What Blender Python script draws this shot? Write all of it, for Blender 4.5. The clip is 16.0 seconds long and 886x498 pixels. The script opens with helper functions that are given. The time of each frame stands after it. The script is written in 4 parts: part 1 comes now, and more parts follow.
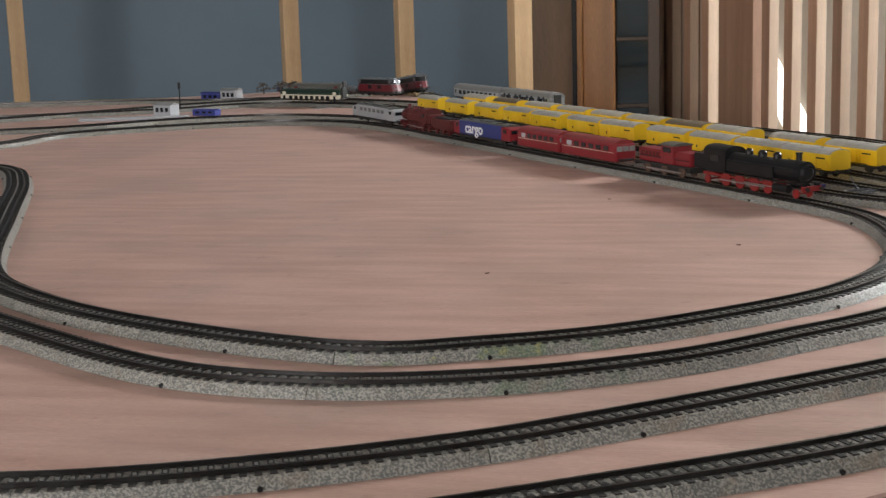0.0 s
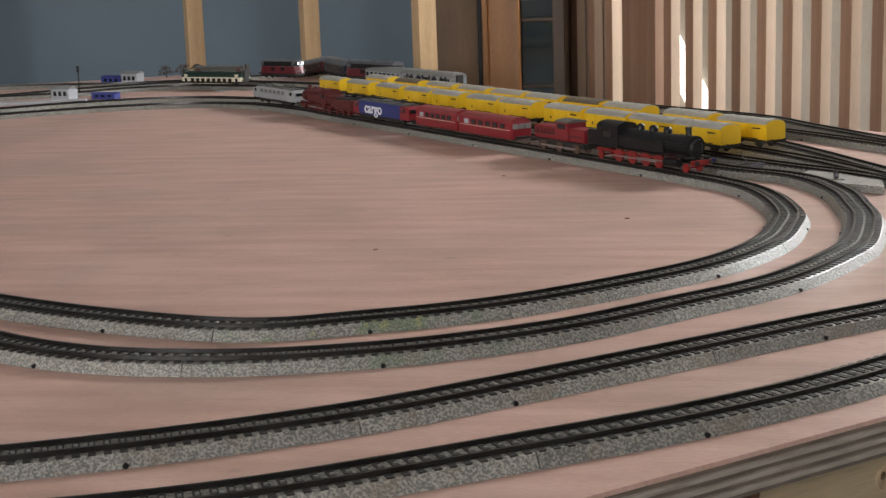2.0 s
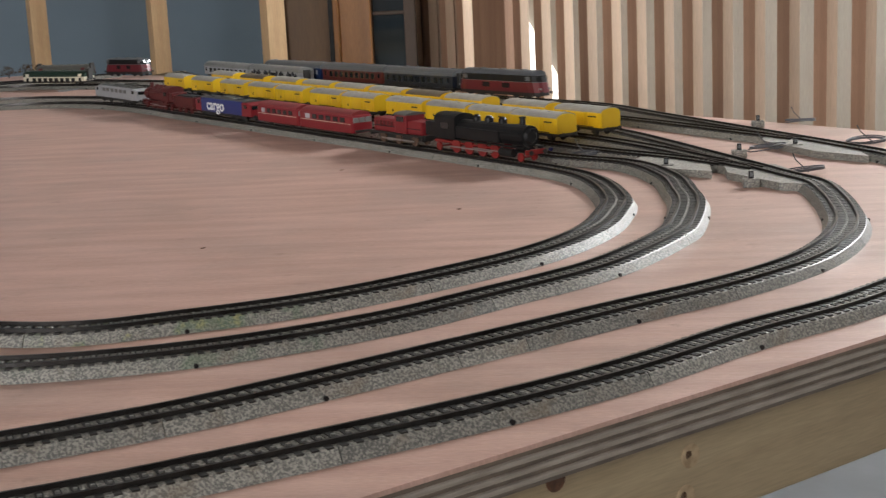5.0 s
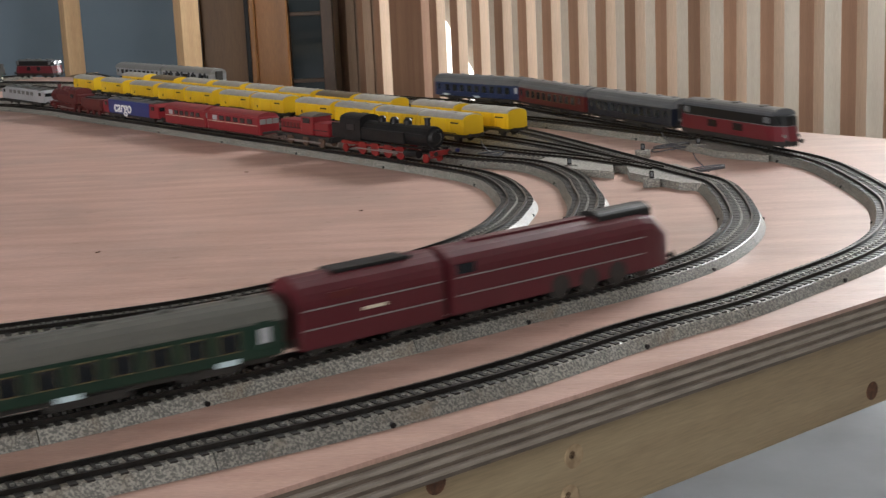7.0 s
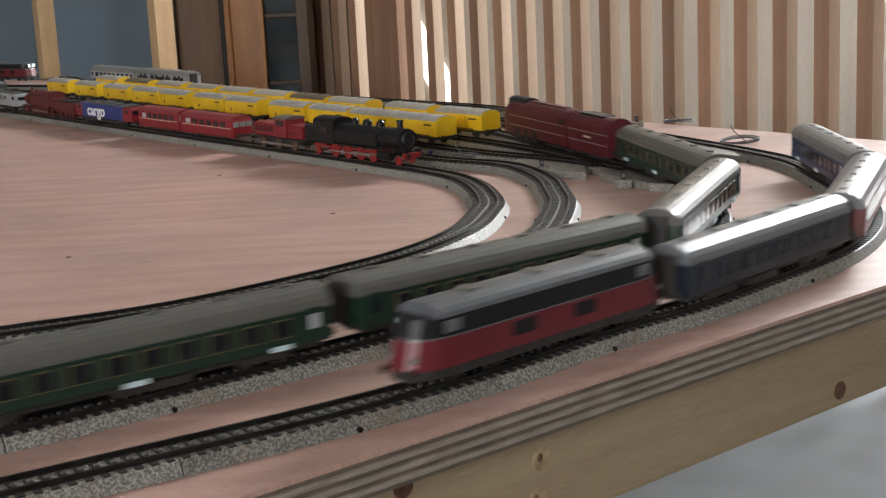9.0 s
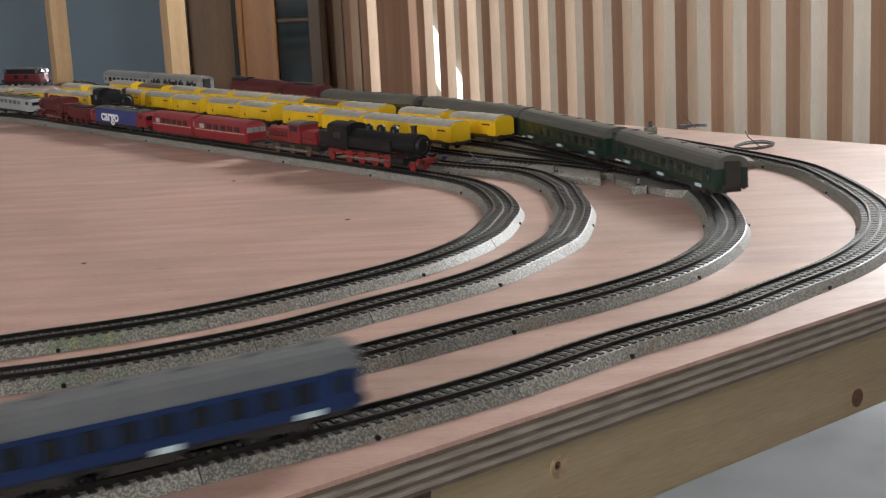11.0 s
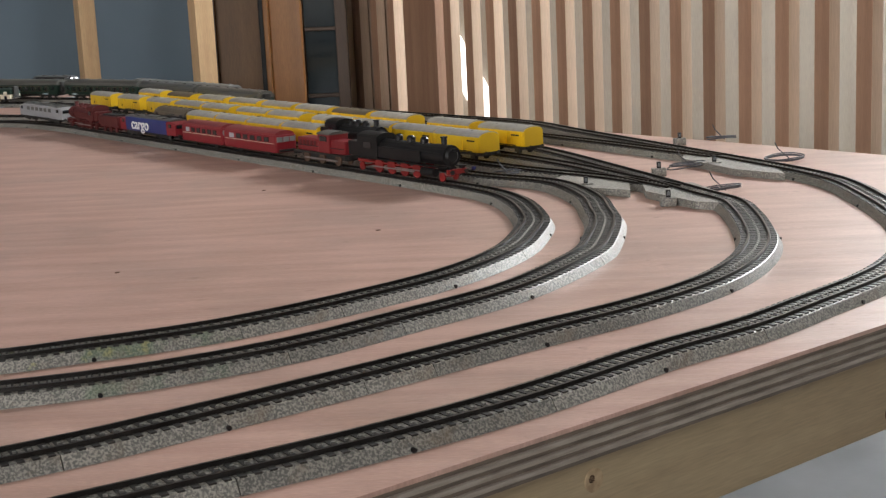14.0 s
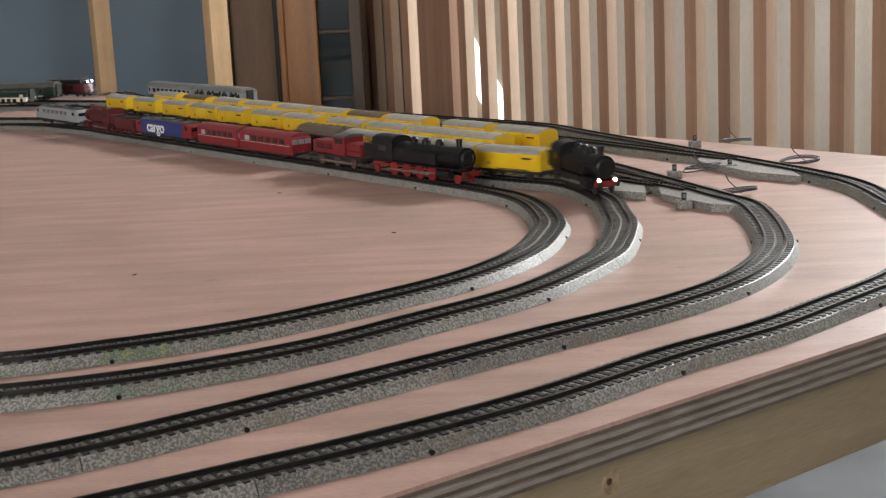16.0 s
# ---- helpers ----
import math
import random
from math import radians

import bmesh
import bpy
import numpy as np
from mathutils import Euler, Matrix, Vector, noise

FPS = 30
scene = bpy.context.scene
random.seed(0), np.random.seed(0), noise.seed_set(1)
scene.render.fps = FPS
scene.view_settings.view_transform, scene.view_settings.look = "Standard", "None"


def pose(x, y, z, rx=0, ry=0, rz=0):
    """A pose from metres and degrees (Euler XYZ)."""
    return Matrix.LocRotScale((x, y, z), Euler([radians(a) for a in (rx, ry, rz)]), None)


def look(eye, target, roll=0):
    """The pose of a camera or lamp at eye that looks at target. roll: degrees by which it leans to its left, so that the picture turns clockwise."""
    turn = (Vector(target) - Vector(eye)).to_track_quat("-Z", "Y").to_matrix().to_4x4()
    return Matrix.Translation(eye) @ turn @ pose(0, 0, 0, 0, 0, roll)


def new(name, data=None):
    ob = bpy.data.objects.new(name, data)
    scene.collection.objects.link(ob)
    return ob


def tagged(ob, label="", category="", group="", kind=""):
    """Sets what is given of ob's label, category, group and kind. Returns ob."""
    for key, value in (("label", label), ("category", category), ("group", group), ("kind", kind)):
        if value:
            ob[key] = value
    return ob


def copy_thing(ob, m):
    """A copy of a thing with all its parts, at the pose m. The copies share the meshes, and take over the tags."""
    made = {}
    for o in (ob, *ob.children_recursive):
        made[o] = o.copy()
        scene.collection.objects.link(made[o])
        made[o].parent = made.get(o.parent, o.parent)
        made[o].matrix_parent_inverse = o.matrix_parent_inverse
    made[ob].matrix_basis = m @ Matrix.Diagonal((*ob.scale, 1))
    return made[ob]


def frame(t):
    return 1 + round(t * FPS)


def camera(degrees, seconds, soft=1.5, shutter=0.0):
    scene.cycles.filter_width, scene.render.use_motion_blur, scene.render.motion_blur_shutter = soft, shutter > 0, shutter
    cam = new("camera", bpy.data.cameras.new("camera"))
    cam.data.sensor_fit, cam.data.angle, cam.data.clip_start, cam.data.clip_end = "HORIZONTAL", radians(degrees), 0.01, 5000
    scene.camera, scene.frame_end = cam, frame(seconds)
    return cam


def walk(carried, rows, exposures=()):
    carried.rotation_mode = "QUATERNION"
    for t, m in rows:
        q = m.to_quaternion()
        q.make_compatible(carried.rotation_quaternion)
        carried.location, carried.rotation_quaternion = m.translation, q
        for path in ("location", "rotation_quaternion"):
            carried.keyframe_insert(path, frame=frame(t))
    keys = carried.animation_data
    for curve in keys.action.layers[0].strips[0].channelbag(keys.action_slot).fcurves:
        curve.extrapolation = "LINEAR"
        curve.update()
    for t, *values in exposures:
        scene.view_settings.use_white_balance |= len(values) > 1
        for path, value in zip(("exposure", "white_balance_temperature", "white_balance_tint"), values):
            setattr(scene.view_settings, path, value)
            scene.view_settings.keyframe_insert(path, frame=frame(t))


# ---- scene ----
cam = camera(35.25, 16.0, soft=1.3, shutter=0.6)
PATH = [
    (0, (-0.0854, -0.0173, 0.2360), (-0.4968, 1.9065, -0.1244), -1.76),
    (0.5, (-0.0790, -0.0139, 0.2322), (-0.4637, 1.9143, -0.1341), -1.96),
    (1, (-0.0713, -0.0128, 0.2288), (-0.4233, 1.9192, -0.1499), -1.77),
    (1.5, (-0.0651, -0.0143, 0.2288), (-0.3921, 1.9212, -0.1548), -1.78),
    (2, (-0.0608, -0.0116, 0.2278), (-0.3563, 1.9284, -0.1581), -2.00),
    (2.5, (-0.0538, -0.0110, 0.2281), (-0.3279, 1.9317, -0.1604), -2.37),
    (3, (-0.0476, -0.0099, 0.2273), (-0.2934, 1.9369, -0.1595), -2.65),
    (3.5, (-0.0412, -0.0084, 0.2266), (-0.2558, 1.9413, -0.1638), -2.77),
    (4, (-0.0372, -0.0073, 0.2260), (-0.2181, 1.9449, -0.1692), -2.75),
    (6.5, (-0.0077, 0.0009, 0.2237), (-0.0365, 1.9593, -0.1812), -2.64),
    (7, (-0.0025, 0.0009, 0.2236), (-0.0116, 1.9595, -0.1811), -2.57),
    (7.5, (0.0037, 0.0009, 0.2254), (0.0163, 1.9595, -0.1796), -2.52),
    (8, (0.0074, 0.0010, 0.2257), (0.0316, 1.9590, -0.1814), -2.53),
    (8.5, (0.0060, 0.0001, 0.2253), (0.0297, 1.9582, -0.1812), -2.67),
    (11, (0.0009, 0.0008, 0.2276), (0.0058, 1.9605, -0.1721), -2.85),
    (11.5, (-0.0000, -0.0000, 0.2294), (0.0000, 1.9601, -0.1680), -2.75),
    (12, (0.0001, 0.0009, 0.2288), (-0.0057, 1.9615, -0.1664), -2.80),
    (12.5, (-0.0032, 0.0004, 0.2301), (-0.0186, 1.9619, -0.1604), -2.73),
    (13, (-0.0056, -0.0005, 0.2304), (-0.0291, 1.9614, -0.1573), -2.75),
    (13.5, (-0.0069, -0.0006, 0.2300), (-0.0347, 1.9612, -0.1583), -2.71),
    (14, (-0.0057, -0.0018, 0.2314), (-0.0332, 1.9602, -0.1559), -2.71),
    (14.5, (-0.0060, -0.0035, 0.2332), (-0.0375, 1.9590, -0.1511), -2.81),
    (15, (-0.0070, -0.0034, 0.2318), (-0.0418, 1.9593, -0.1512), -2.78),
    (15.5, (-0.0059, -0.0037, 0.2320), (-0.0410, 1.9591, -0.1503), -2.85),
    (16, (-0.0081, -0.0028, 0.2317), (-0.0542, 1.9597, -0.1512), -2.78),
]
walk(cam, [(t, look(eye, target, roll)) for t, eye, target, roll in PATH])

# ---- world and light ----
world = bpy.data.worlds.new("world")
scene.world = world
world.use_nodes = True
wn = world.node_tree
sky = wn.nodes.new("ShaderNodeTexSky")
sky.sky_type, sky.sun_disc = "NISHITA", False
sky.sun_elevation, sky.sun_rotation = radians(38), radians(60)
wn.nodes["Background"].inputs[1].default_value = 0.12
wn.links.new(sky.outputs[0], wn.nodes["Background"].inputs[0])


def window_light(name, eye, target, w, h, power, colour):
    data = bpy.data.lights.new(name, "AREA")
    data.shape, data.size, data.size_y, data.energy, data.color = "RECTANGLE", w, h, power, colour
    ob = new(name, data)
    ob.matrix_world = look(eye, target)
    return ob


window_light("daylight_side_window", (1.9, 4.05, 1.54), (-0.1, 1.4, 0.0), 1.7, 0.8, 350, (0.93, 0.97, 1.0))
window_light("daylight_front_window", (-1.9, -3.3, 1.0), (0.4, 2.2, 0.1), 2.4, 1.1, 150, (0.98, 0.98, 1.0))
EXPOSURE = 0.2
scene.view_settings.exposure = EXPOSURE


# ---- materials ----
def material(name, colour, rough=0.5, metal=0.0, second=None, scale=40.0, amount=0.5, bump=0.0, bump_scale=200.0,
             stretch=(1, 1, 1), detail=4.0, vary=0.0, coat=0.0, emit=None, emit_power=0.0, lo=0.35, hi=0.65):
    m = bpy.data.materials.new(name)
    m.use_nodes = True
    t = m.node_tree
    n, l = t.nodes, t.links
    b = n["Principled BSDF"]
    b.inputs["Roughness"].default_value, b.inputs["Metallic"].default_value = rough, metal
    b.inputs["Base Color"].default_value = (*colour, 1)
    b.inputs["Coat Weight"].default_value = coat
    co = n.new("ShaderNodeTexCoord")
    mp = n.new("ShaderNodeMapping")
    mp.inputs["Scale"].default_value = stretch
    l.new(co.outputs["Object"], mp.inputs["Vector"])
    out = None
    if second:
        tex = n.new("ShaderNodeTexNoise")
        tex.inputs["Scale"].default_value, tex.inputs["Detail"].default_value = scale, detail
        l.new(mp.outputs[0], tex.inputs["Vector"])
        ramp = n.new("ShaderNodeMapRange")
        ramp.inputs["From Min"].default_value, ramp.inputs["From Max"].default_value = lo, hi
        ramp.inputs["To Max"].default_value = amount
        l.new(tex.outputs["Fac"], ramp.inputs["Value"])
        mix = n.new("ShaderNodeMix")
        mix.data_type = "RGBA"
        mix.inputs["A"].default_value, mix.inputs["B"].default_value = (*colour, 1), (*second, 1)
        l.new(ramp.outputs[0], mix.inputs["Factor"])
        out = mix.outputs["Result"]
    if vary:
        info = n.new("ShaderNodeObjectInfo")
        hsv = n.new("ShaderNodeHueSaturation")
        mr = n.new("ShaderNodeMapRange")
        mr.inputs["To Min"].default_value, mr.inputs["To Max"].default_value = 1 - vary, 1 + vary
        l.new(info.outputs["Random"], mr.inputs["Value"])
        l.new(mr.outputs[0], hsv.inputs["Value"])
        hsv.inputs["Color"].default_value = (*colour, 1)
        if out:
            l.new(out, hsv.inputs["Color"])
        out = hsv.outputs[0]
    if out:
        l.new(out, b.inputs["Base Color"])
    if bump:
        tex = n.new("ShaderNodeTexNoise")
        tex.inputs["Scale"].default_value, tex.inputs["Detail"].default_value = bump_scale, 3
        l.new(mp.outputs[0], tex.inputs["Vector"])
        bp = n.new("ShaderNodeBump")
        bp.inputs["Strength"].default_value, bp.inputs["Distance"].default_value = bump, 0.001
        l.new(tex.outputs["Fac"], bp.inputs["Height"])
        l.new(bp.outputs[0], b.inputs["Normal"])
    if emit:
        b.inputs["Emission Color"].default_value, b.inputs["Emission Strength"].default_value = (*emit, 1), emit_power
    return m


def wood(name, light, dark, along, scale=6.0, rough=0.55, vary=0.0, knots=False):
    """Grain that runs along one axis: a stretched noise in two sizes."""
    m = material(name, light, rough, second=dark, scale=scale, amount=0.8, stretch=along, detail=6, vary=vary, bump=0.25,
                 bump_scale=scale * 6)
    t = m.node_tree
    n, l = t.nodes, t.links
    b = n["Principled BSDF"]
    src = b.inputs["Base Color"].links[0].from_socket
    co = n.new("ShaderNodeTexCoord")
    mp = n.new("ShaderNodeMapping")
    mp.inputs["Scale"].default_value = tuple(a * 5 for a in along)
    l.new(co.outputs["Object"], mp.inputs[0])
    fine = n.new("ShaderNodeTexNoise")
    fine.inputs["Scale"].default_value, fine.inputs["Detail"].default_value = scale * 5, 8
    l.new(mp.outputs[0], fine.inputs["Vector"])
    mr = n.new("ShaderNodeMapRange")
    mr.inputs["From Min"].default_value, mr.inputs["From Max"].default_value = 0.3, 0.75
    mr.inputs["To Min"].default_value, mr.inputs["To Max"].default_value = 0.82, 1.08
    l.new(fine.outputs["Fac"], mr.inputs["Value"])
    hsv = n.new("ShaderNodeHueSaturation")
    l.new(src, hsv.inputs["Color"])
    l.new(mr.outputs[0], hsv.inputs["Value"])
    out = hsv.outputs[0]
    if knots:
        vo = n.new("ShaderNodeTexVoronoi")
        mk = n.new("ShaderNodeMapping")
        mk.inputs["Scale"].default_value = (9, 9, 4)
        l.new(co.outputs["Object"], mk.inputs[0])
        l.new(mk.outputs[0], vo.inputs["Vector"])
        vo.inputs["Scale"].default_value = 1.0
        kr = n.new("ShaderNodeMapRange")
        kr.inputs["From Min"].default_value, kr.inputs["From Max"].default_value = 0.045, 0.09
        kr.inputs["To Min"].default_value, kr.inputs["To Max"].default_value = 0.75, 0.0
        l.new(vo.outputs["Distance"], kr.inputs["Value"])
        mx = n.new("ShaderNodeMix")
        mx.data_type = "RGBA"
        mx.inputs["B"].default_value = (0.14, 0.06, 0.025, 1)
        l.new(kr.outputs[0], mx.inputs["Factor"])
        l.new(out, mx.inputs["A"])
        out = mx.outputs["Result"]
    l.new(out, b.inputs["Base Color"])
    return m


PLY = wood("plywood_top", (0.55, 0.355, 0.295), (0.41, 0.245, 0.19), (1.3, 8.0, 1.2), scale=5.5, rough=0.42)


def stains(m, colour, scale, lo, hi, amount):
    """Soft grey handling marks with a shape of their own."""
    n, l = m.node_tree.nodes, m.node_tree.links
    b = n["Principled BSDF"]
    src = b.inputs["Base Color"].links[0].from_socket
    co = n.new("ShaderNodeTexCoord")
    tex = n.new("ShaderNodeTexNoise")
    tex.inputs["Scale"].default_value, tex.inputs["Detail"].default_value = scale, 7
    tex.inputs["Roughness"].default_value = 0.65
    l.new(co.outputs["Object"], tex.inputs["Vector"])
    mr = n.new("ShaderNodeMapRange")
    mr.inputs["From Min"].default_value, mr.inputs["From Max"].default_value, mr.inputs["To Max"].default_value = lo, hi, amount
    l.new(tex.outputs["Fac"], mr.inputs["Value"])
    mix = n.new("ShaderNodeMix")
    mix.data_type = "RGBA"
    mix.inputs["B"].default_value = (*colour, 1)
    l.new(mr.outputs[0], mix.inputs["Factor"])
    l.new(src, mix.inputs["A"])
    l.new(mix.outputs["Result"], b.inputs["Base Color"])


stains(PLY, (0.24, 0.18, 0.15), 5.0, 0.46, 0.74, 0.62)
stains(PLY, (0.20, 0.12, 0.085), 38.0, 0.62, 0.74, 0.6)
PLY_EDGES = [wood("ply_dark", (0.17, 0.13, 0.10), (0.09, 0.07, 0.055), (6, 6, 60), scale=8), wood("ply_light", (0.36, 0.31, 0.26), (0.22, 0.18, 0.145), (6, 6, 60), scale=8)]
PINE = wood("pine_beam", (0.46, 0.345, 0.20), (0.35, 0.24, 0.13), (1, 1, 9), scale=4.5)
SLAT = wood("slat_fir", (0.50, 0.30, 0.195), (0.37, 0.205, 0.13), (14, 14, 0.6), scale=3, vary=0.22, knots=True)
# Paler copy of the fir: light on a face is put into the colour.
SLAT_SIDE = wood("slat_fir_lit", (0.64, 0.48, 0.35), (0.54, 0.38, 0.26), (14, 14, 0.6), scale=3, vary=0.15, knots=True)
BACKING = wood("pale_board", (0.46, 0.405, 0.335), (0.41, 0.35, 0.28), (10, 10, 0.5), scale=3)
POST = wood("post_spruce", (0.62, 0.42, 0.23), (0.50, 0.31, 0.16), (12, 12, 0.7), scale=3, knots=True)
CABINET = wood("cabinet_oak", (0.44, 0.20, 0.06), (0.30, 0.125, 0.035), (9, 9, 0.7), scale=3, rough=0.4)
DARKWOOD = wood("dark_wood", (0.085, 0.05, 0.03), (0.05, 0.03, 0.018), (9, 9, 0.7), scale=3)
GLASS = material("cabinet_glass", (0.02, 0.03, 0.035), 0.06)
BLUE = material("blue_plaster", (0.165, 0.212, 0.255), 0.85, second=(0.137, 0.18, 0.218), scale=2.5, amount=0.7, bump=0.15, bump_scale=90)
WHITE = material("white_plaster", (0.72, 0.70, 0.66), 0.9, second=(0.62, 0.6, 0.56), scale=3, amount=0.6)
CONCRETE = material("concrete_floor", (0.14, 0.145, 0.155), 0.6, second=(0.085, 0.09, 0.095), scale=4, amount=0.8, bump=0.2, bump_scale=60)
BED = material("roadbed_print", (0.125, 0.122, 0.112), 0.46, metal=0.12, second=(0.33, 0.315, 0.275), scale=720, amount=1.0, bump=0.3, bump_scale=900,
               vary=0.2, detail=2.0, lo=0.42, hi=0.61)
stains(BED, (0.17, 0.125, 0.085), 60.0, 0.52, 0.72, 0.55)
SLEEPER = material("sleeper_print", (0.010, 0.009, 0.0085), 0.55, second=(0.025, 0.022, 0.019), scale=200, amount=0.7)
RAIL = material("rail_steel", (0.045, 0.042, 0.04), 0.32, metal=0.8, second=(0.018, 0.014, 0.012), scale=60, amount=0.7)
STUD = material("contact_stud", (0.35, 0.34, 0.32), 0.35, metal=0.8)
BLACK = material("black_paint", (0.007, 0.007, 0.008), 0.42, second=(0.016, 0.015, 0.014), scale=90, amount=0.6)
UNDER = material("underframe_black", (0.016, 0.015, 0.014), 0.6, second=(0.03, 0.026, 0.022), scale=120, amount=0.7)
YELLOW = material("yellow_plastic", (0.74, 0.47, 0.014), 0.38, second=(0.62, 0.37, 0.01), scale=30, amount=0.6, vary=0.06)
SILVER_ROOF = material("silver_roof", (0.35, 0.335, 0.30), 0.45, second=(0.24, 0.225, 0.19), scale=70, amount=0.6, vary=0.08)
BROWN_ROOF = material("brown_roof", (0.14, 0.11, 0.075), 0.5, second=(0.09, 0.07, 0.05), scale=70, amount=0.6)
RED = material("red_paint", (0.21, 0.012, 0.018), 0.42, second=(0.18, 0.010, 0.014), scale=40, amount=0.5)
BROWN_RED = material("oxide_red", (0.095, 0.011, 0.011), 0.48, second=(0.065, 0.009, 0.008), scale=60, amount=0.6)
WINE = material("wine_red_tin", (0.080, 0.007, 0.013), 0.47, second=(0.066, 0.007, 0.011), scale=30, amount=0.5)
SIGNAL_RED = material("wheel_red", (0.26, 0.016, 0.014), 0.4, second=(0.12, 0.01, 0.009), scale=120, amount=0.6)
BLUE_PAINT = material("deep_blue_paint", (0.018, 0.035, 0.17), 0.35, second=(0.014, 0.027, 0.13), scale=40, amount=0.5)
COACH_BLUE = material("coach_blue", (0.007, 0.023, 0.082), 0.38, second=(0.006, 0.018, 0.065), scale=40, amount=0.5)
DARK_BLUE = material("coach_dark_blue", (0.010, 0.014, 0.024), 0.35, second=(0.008, 0.011, 0.018), scale=40, amount=0.5)
GREEN = material("coach_green", (0.007, 0.026, 0.016), 0.38, second=(0.006, 0.02, 0.012), scale=40, amount=0.5)
GREY_ROOF = material("grey_roof", (0.10, 0.097, 0.085), 0.3, second=(0.08, 0.08, 0.074), scale=50, amount=0.6)
PALE_ROOF = material("pale_roof", (0.23, 0.23, 0.22), 0.32, second=(0.17, 0.17, 0.165), scale=50, amount=0.6)
SILVER = material("silver_grey_paint", (0.33, 0.335, 0.345), 0.4, second=(0.25, 0.255, 0.265), scale=50, amount=0.6)
WINDOW = material("coach_window", (0.012, 0.014, 0.016), 0.12)
GOLD = material("dull_gold_line", (0.11, 0.085, 0.038), 0.5)
DIM_ROOF = material("dim_grey_roof", (0.13, 0.135, 0.14), 0.3, second=(0.095, 0.10, 0.105), scale=50, amount=0.6)
CREAM = material("cream_trim", (0.60, 0.56, 0.44), 0.5)
PLATE = material("pale_board_print", (0.50, 0.62, 0.66), 0.5)
IRON = material("bare_metal", (0.35, 0.34, 0.33), 0.35, metal=0.8)
LIGHT_ON = material("lamp_lit", (1, 0.9, 0.8), 0.4, emit=(1.0, 0.72, 0.5), emit_power=14.0)
WIRE = material("wire_grey", (0.08, 0.08, 0.09), 0.5)
HOUSE_WHITE = material("model_house_white", (0.36, 0.37, 0.39), 0.6)
LETTER_WHITE = material("letter_white", (0.78, 0.78, 0.77), 0.5)
MODEL_BLUE = material("model_blue", (0.03, 0.04, 0.22), 0.5)


BLACK.node_tree.nodes["Principled BSDF"].inputs["Specular IOR Level"].default_value = 0.28

# ---- mesh helpers ----
def part(name, bm, mat, parent=None, label="", smooth=False):
    me = bpy.data.meshes.new(name)
    bm.to_mesh(me)
    bm.free()
    for m in mat if isinstance(mat, (list, tuple)) else [mat]:
        me.materials.append(m)
    if smooth:
        for p in me.polygons:
            p.use_smooth = True
    ob = new(name, me)
    if parent:
        ob.parent = parent
    if label:
        ob["label"] = label
    return ob


def thing(name, m, label, category, group="", kind=""):
    ob = new(name)
    ob.empty_display_size = 0.02
    ob.matrix_world = m
    return tagged(ob, label, category, group, kind)


def box(bm, c, size, bevel=0.0, rot=None, mat=0):
    r = bmesh.ops.create_cube(bm, size=1.0)
    vs = r["verts"]
    for v in vs:
        v.co = Vector((v.co.x * size[0], v.co.y * size[1], v.co.z * size[2]))
    fs = {f for v in vs for f in v.link_faces}
    for f in fs:
        f.material_index = mat
    if bevel:
        es = list({e for v in vs for e in v.link_edges})
        b = bmesh.ops.bevel(bm, geom=es, offset=bevel, segments=2, affect="EDGES", profile=0.6)
        vs = list({v for f in b["faces"] for v in f.verts} | {v for v in vs if v.is_valid})
    for v in vs:
        p = v.co.copy()
        if rot:
            p = rot @ p
        v.co = p + Vector(c)
    return bm


def cyl(bm, a, b, r, seg=12, r2=None, mat=0):
    a, b = Vector(a), Vector(b)
    d = b - a
    q = d.to_track_quat("Z", "Y").to_matrix().to_4x4()
    res = bmesh.ops.create_cone(bm, cap_ends=True, segments=seg, radius1=r, radius2=r if r2 is None else r2, depth=d.length)
    m = Matrix.Translation((a + b) / 2) @ q
    for v in res["verts"]:
        v.co = m @ v.co
    for f in {f for v in res["verts"] for f in v.link_faces}:
        f.material_index = mat
    return bm


def prism(bm, outline, x0, x1, mat=0, taper=None):
    """An outline in (y, z) drawn out along x. taper: (scale y, scale z, lift) of the far end."""
    ky, kz, up = taper or (1, 1, 0)
    a = [bm.verts.new((x0, y, z)) for y, z in outline]
    b = [bm.verts.new((x1, y * ky, z * kz + up)) for y, z in outline]
    k = len(outline)
    fs = [bm.faces.new((a[i], a[(i + 1) % k], b[(i + 1) % k], b[i])) for i in range(k)]
    fs += [bm.faces.new(a[::-1]), bm.faces.new(b)]
    for f in fs:
        f.material_index = mat
    bmesh.ops.recalc_face_normals(bm, faces=fs)
    return bm


def sweep(bm, outline, stations, close=True, mat=0):
    """An outline in (across, up) carried along stations (point, unit across)."""
    rings = [[bm.verts.new((p[0] + a[0] * y, p[1] + a[1] * y, z)) for y, z in outline] for p, a in stations]
    k = len(outline)
    fs = []
    for r, q in zip(rings, rings[1:]):
        for i in range(k if close else k - 1):
            fs.append(bm.faces.new((r[i], r[(i + 1) % k], q[(i + 1) % k], q[i])))
    if close:
        fs += [bm.faces.new(rings[0][::-1]), bm.faces.new(rings[-1])]
    for f in fs:
        f.material_index = mat
    bmesh.ops.recalc_face_normals(bm, faces=fs)
    return bm


# ---- track lines ----
U, N = Vector((0.603, -0.798)), Vector((0.798, 0.603))
U_ANGLE = math.degrees(math.atan2(U.y, U.x))


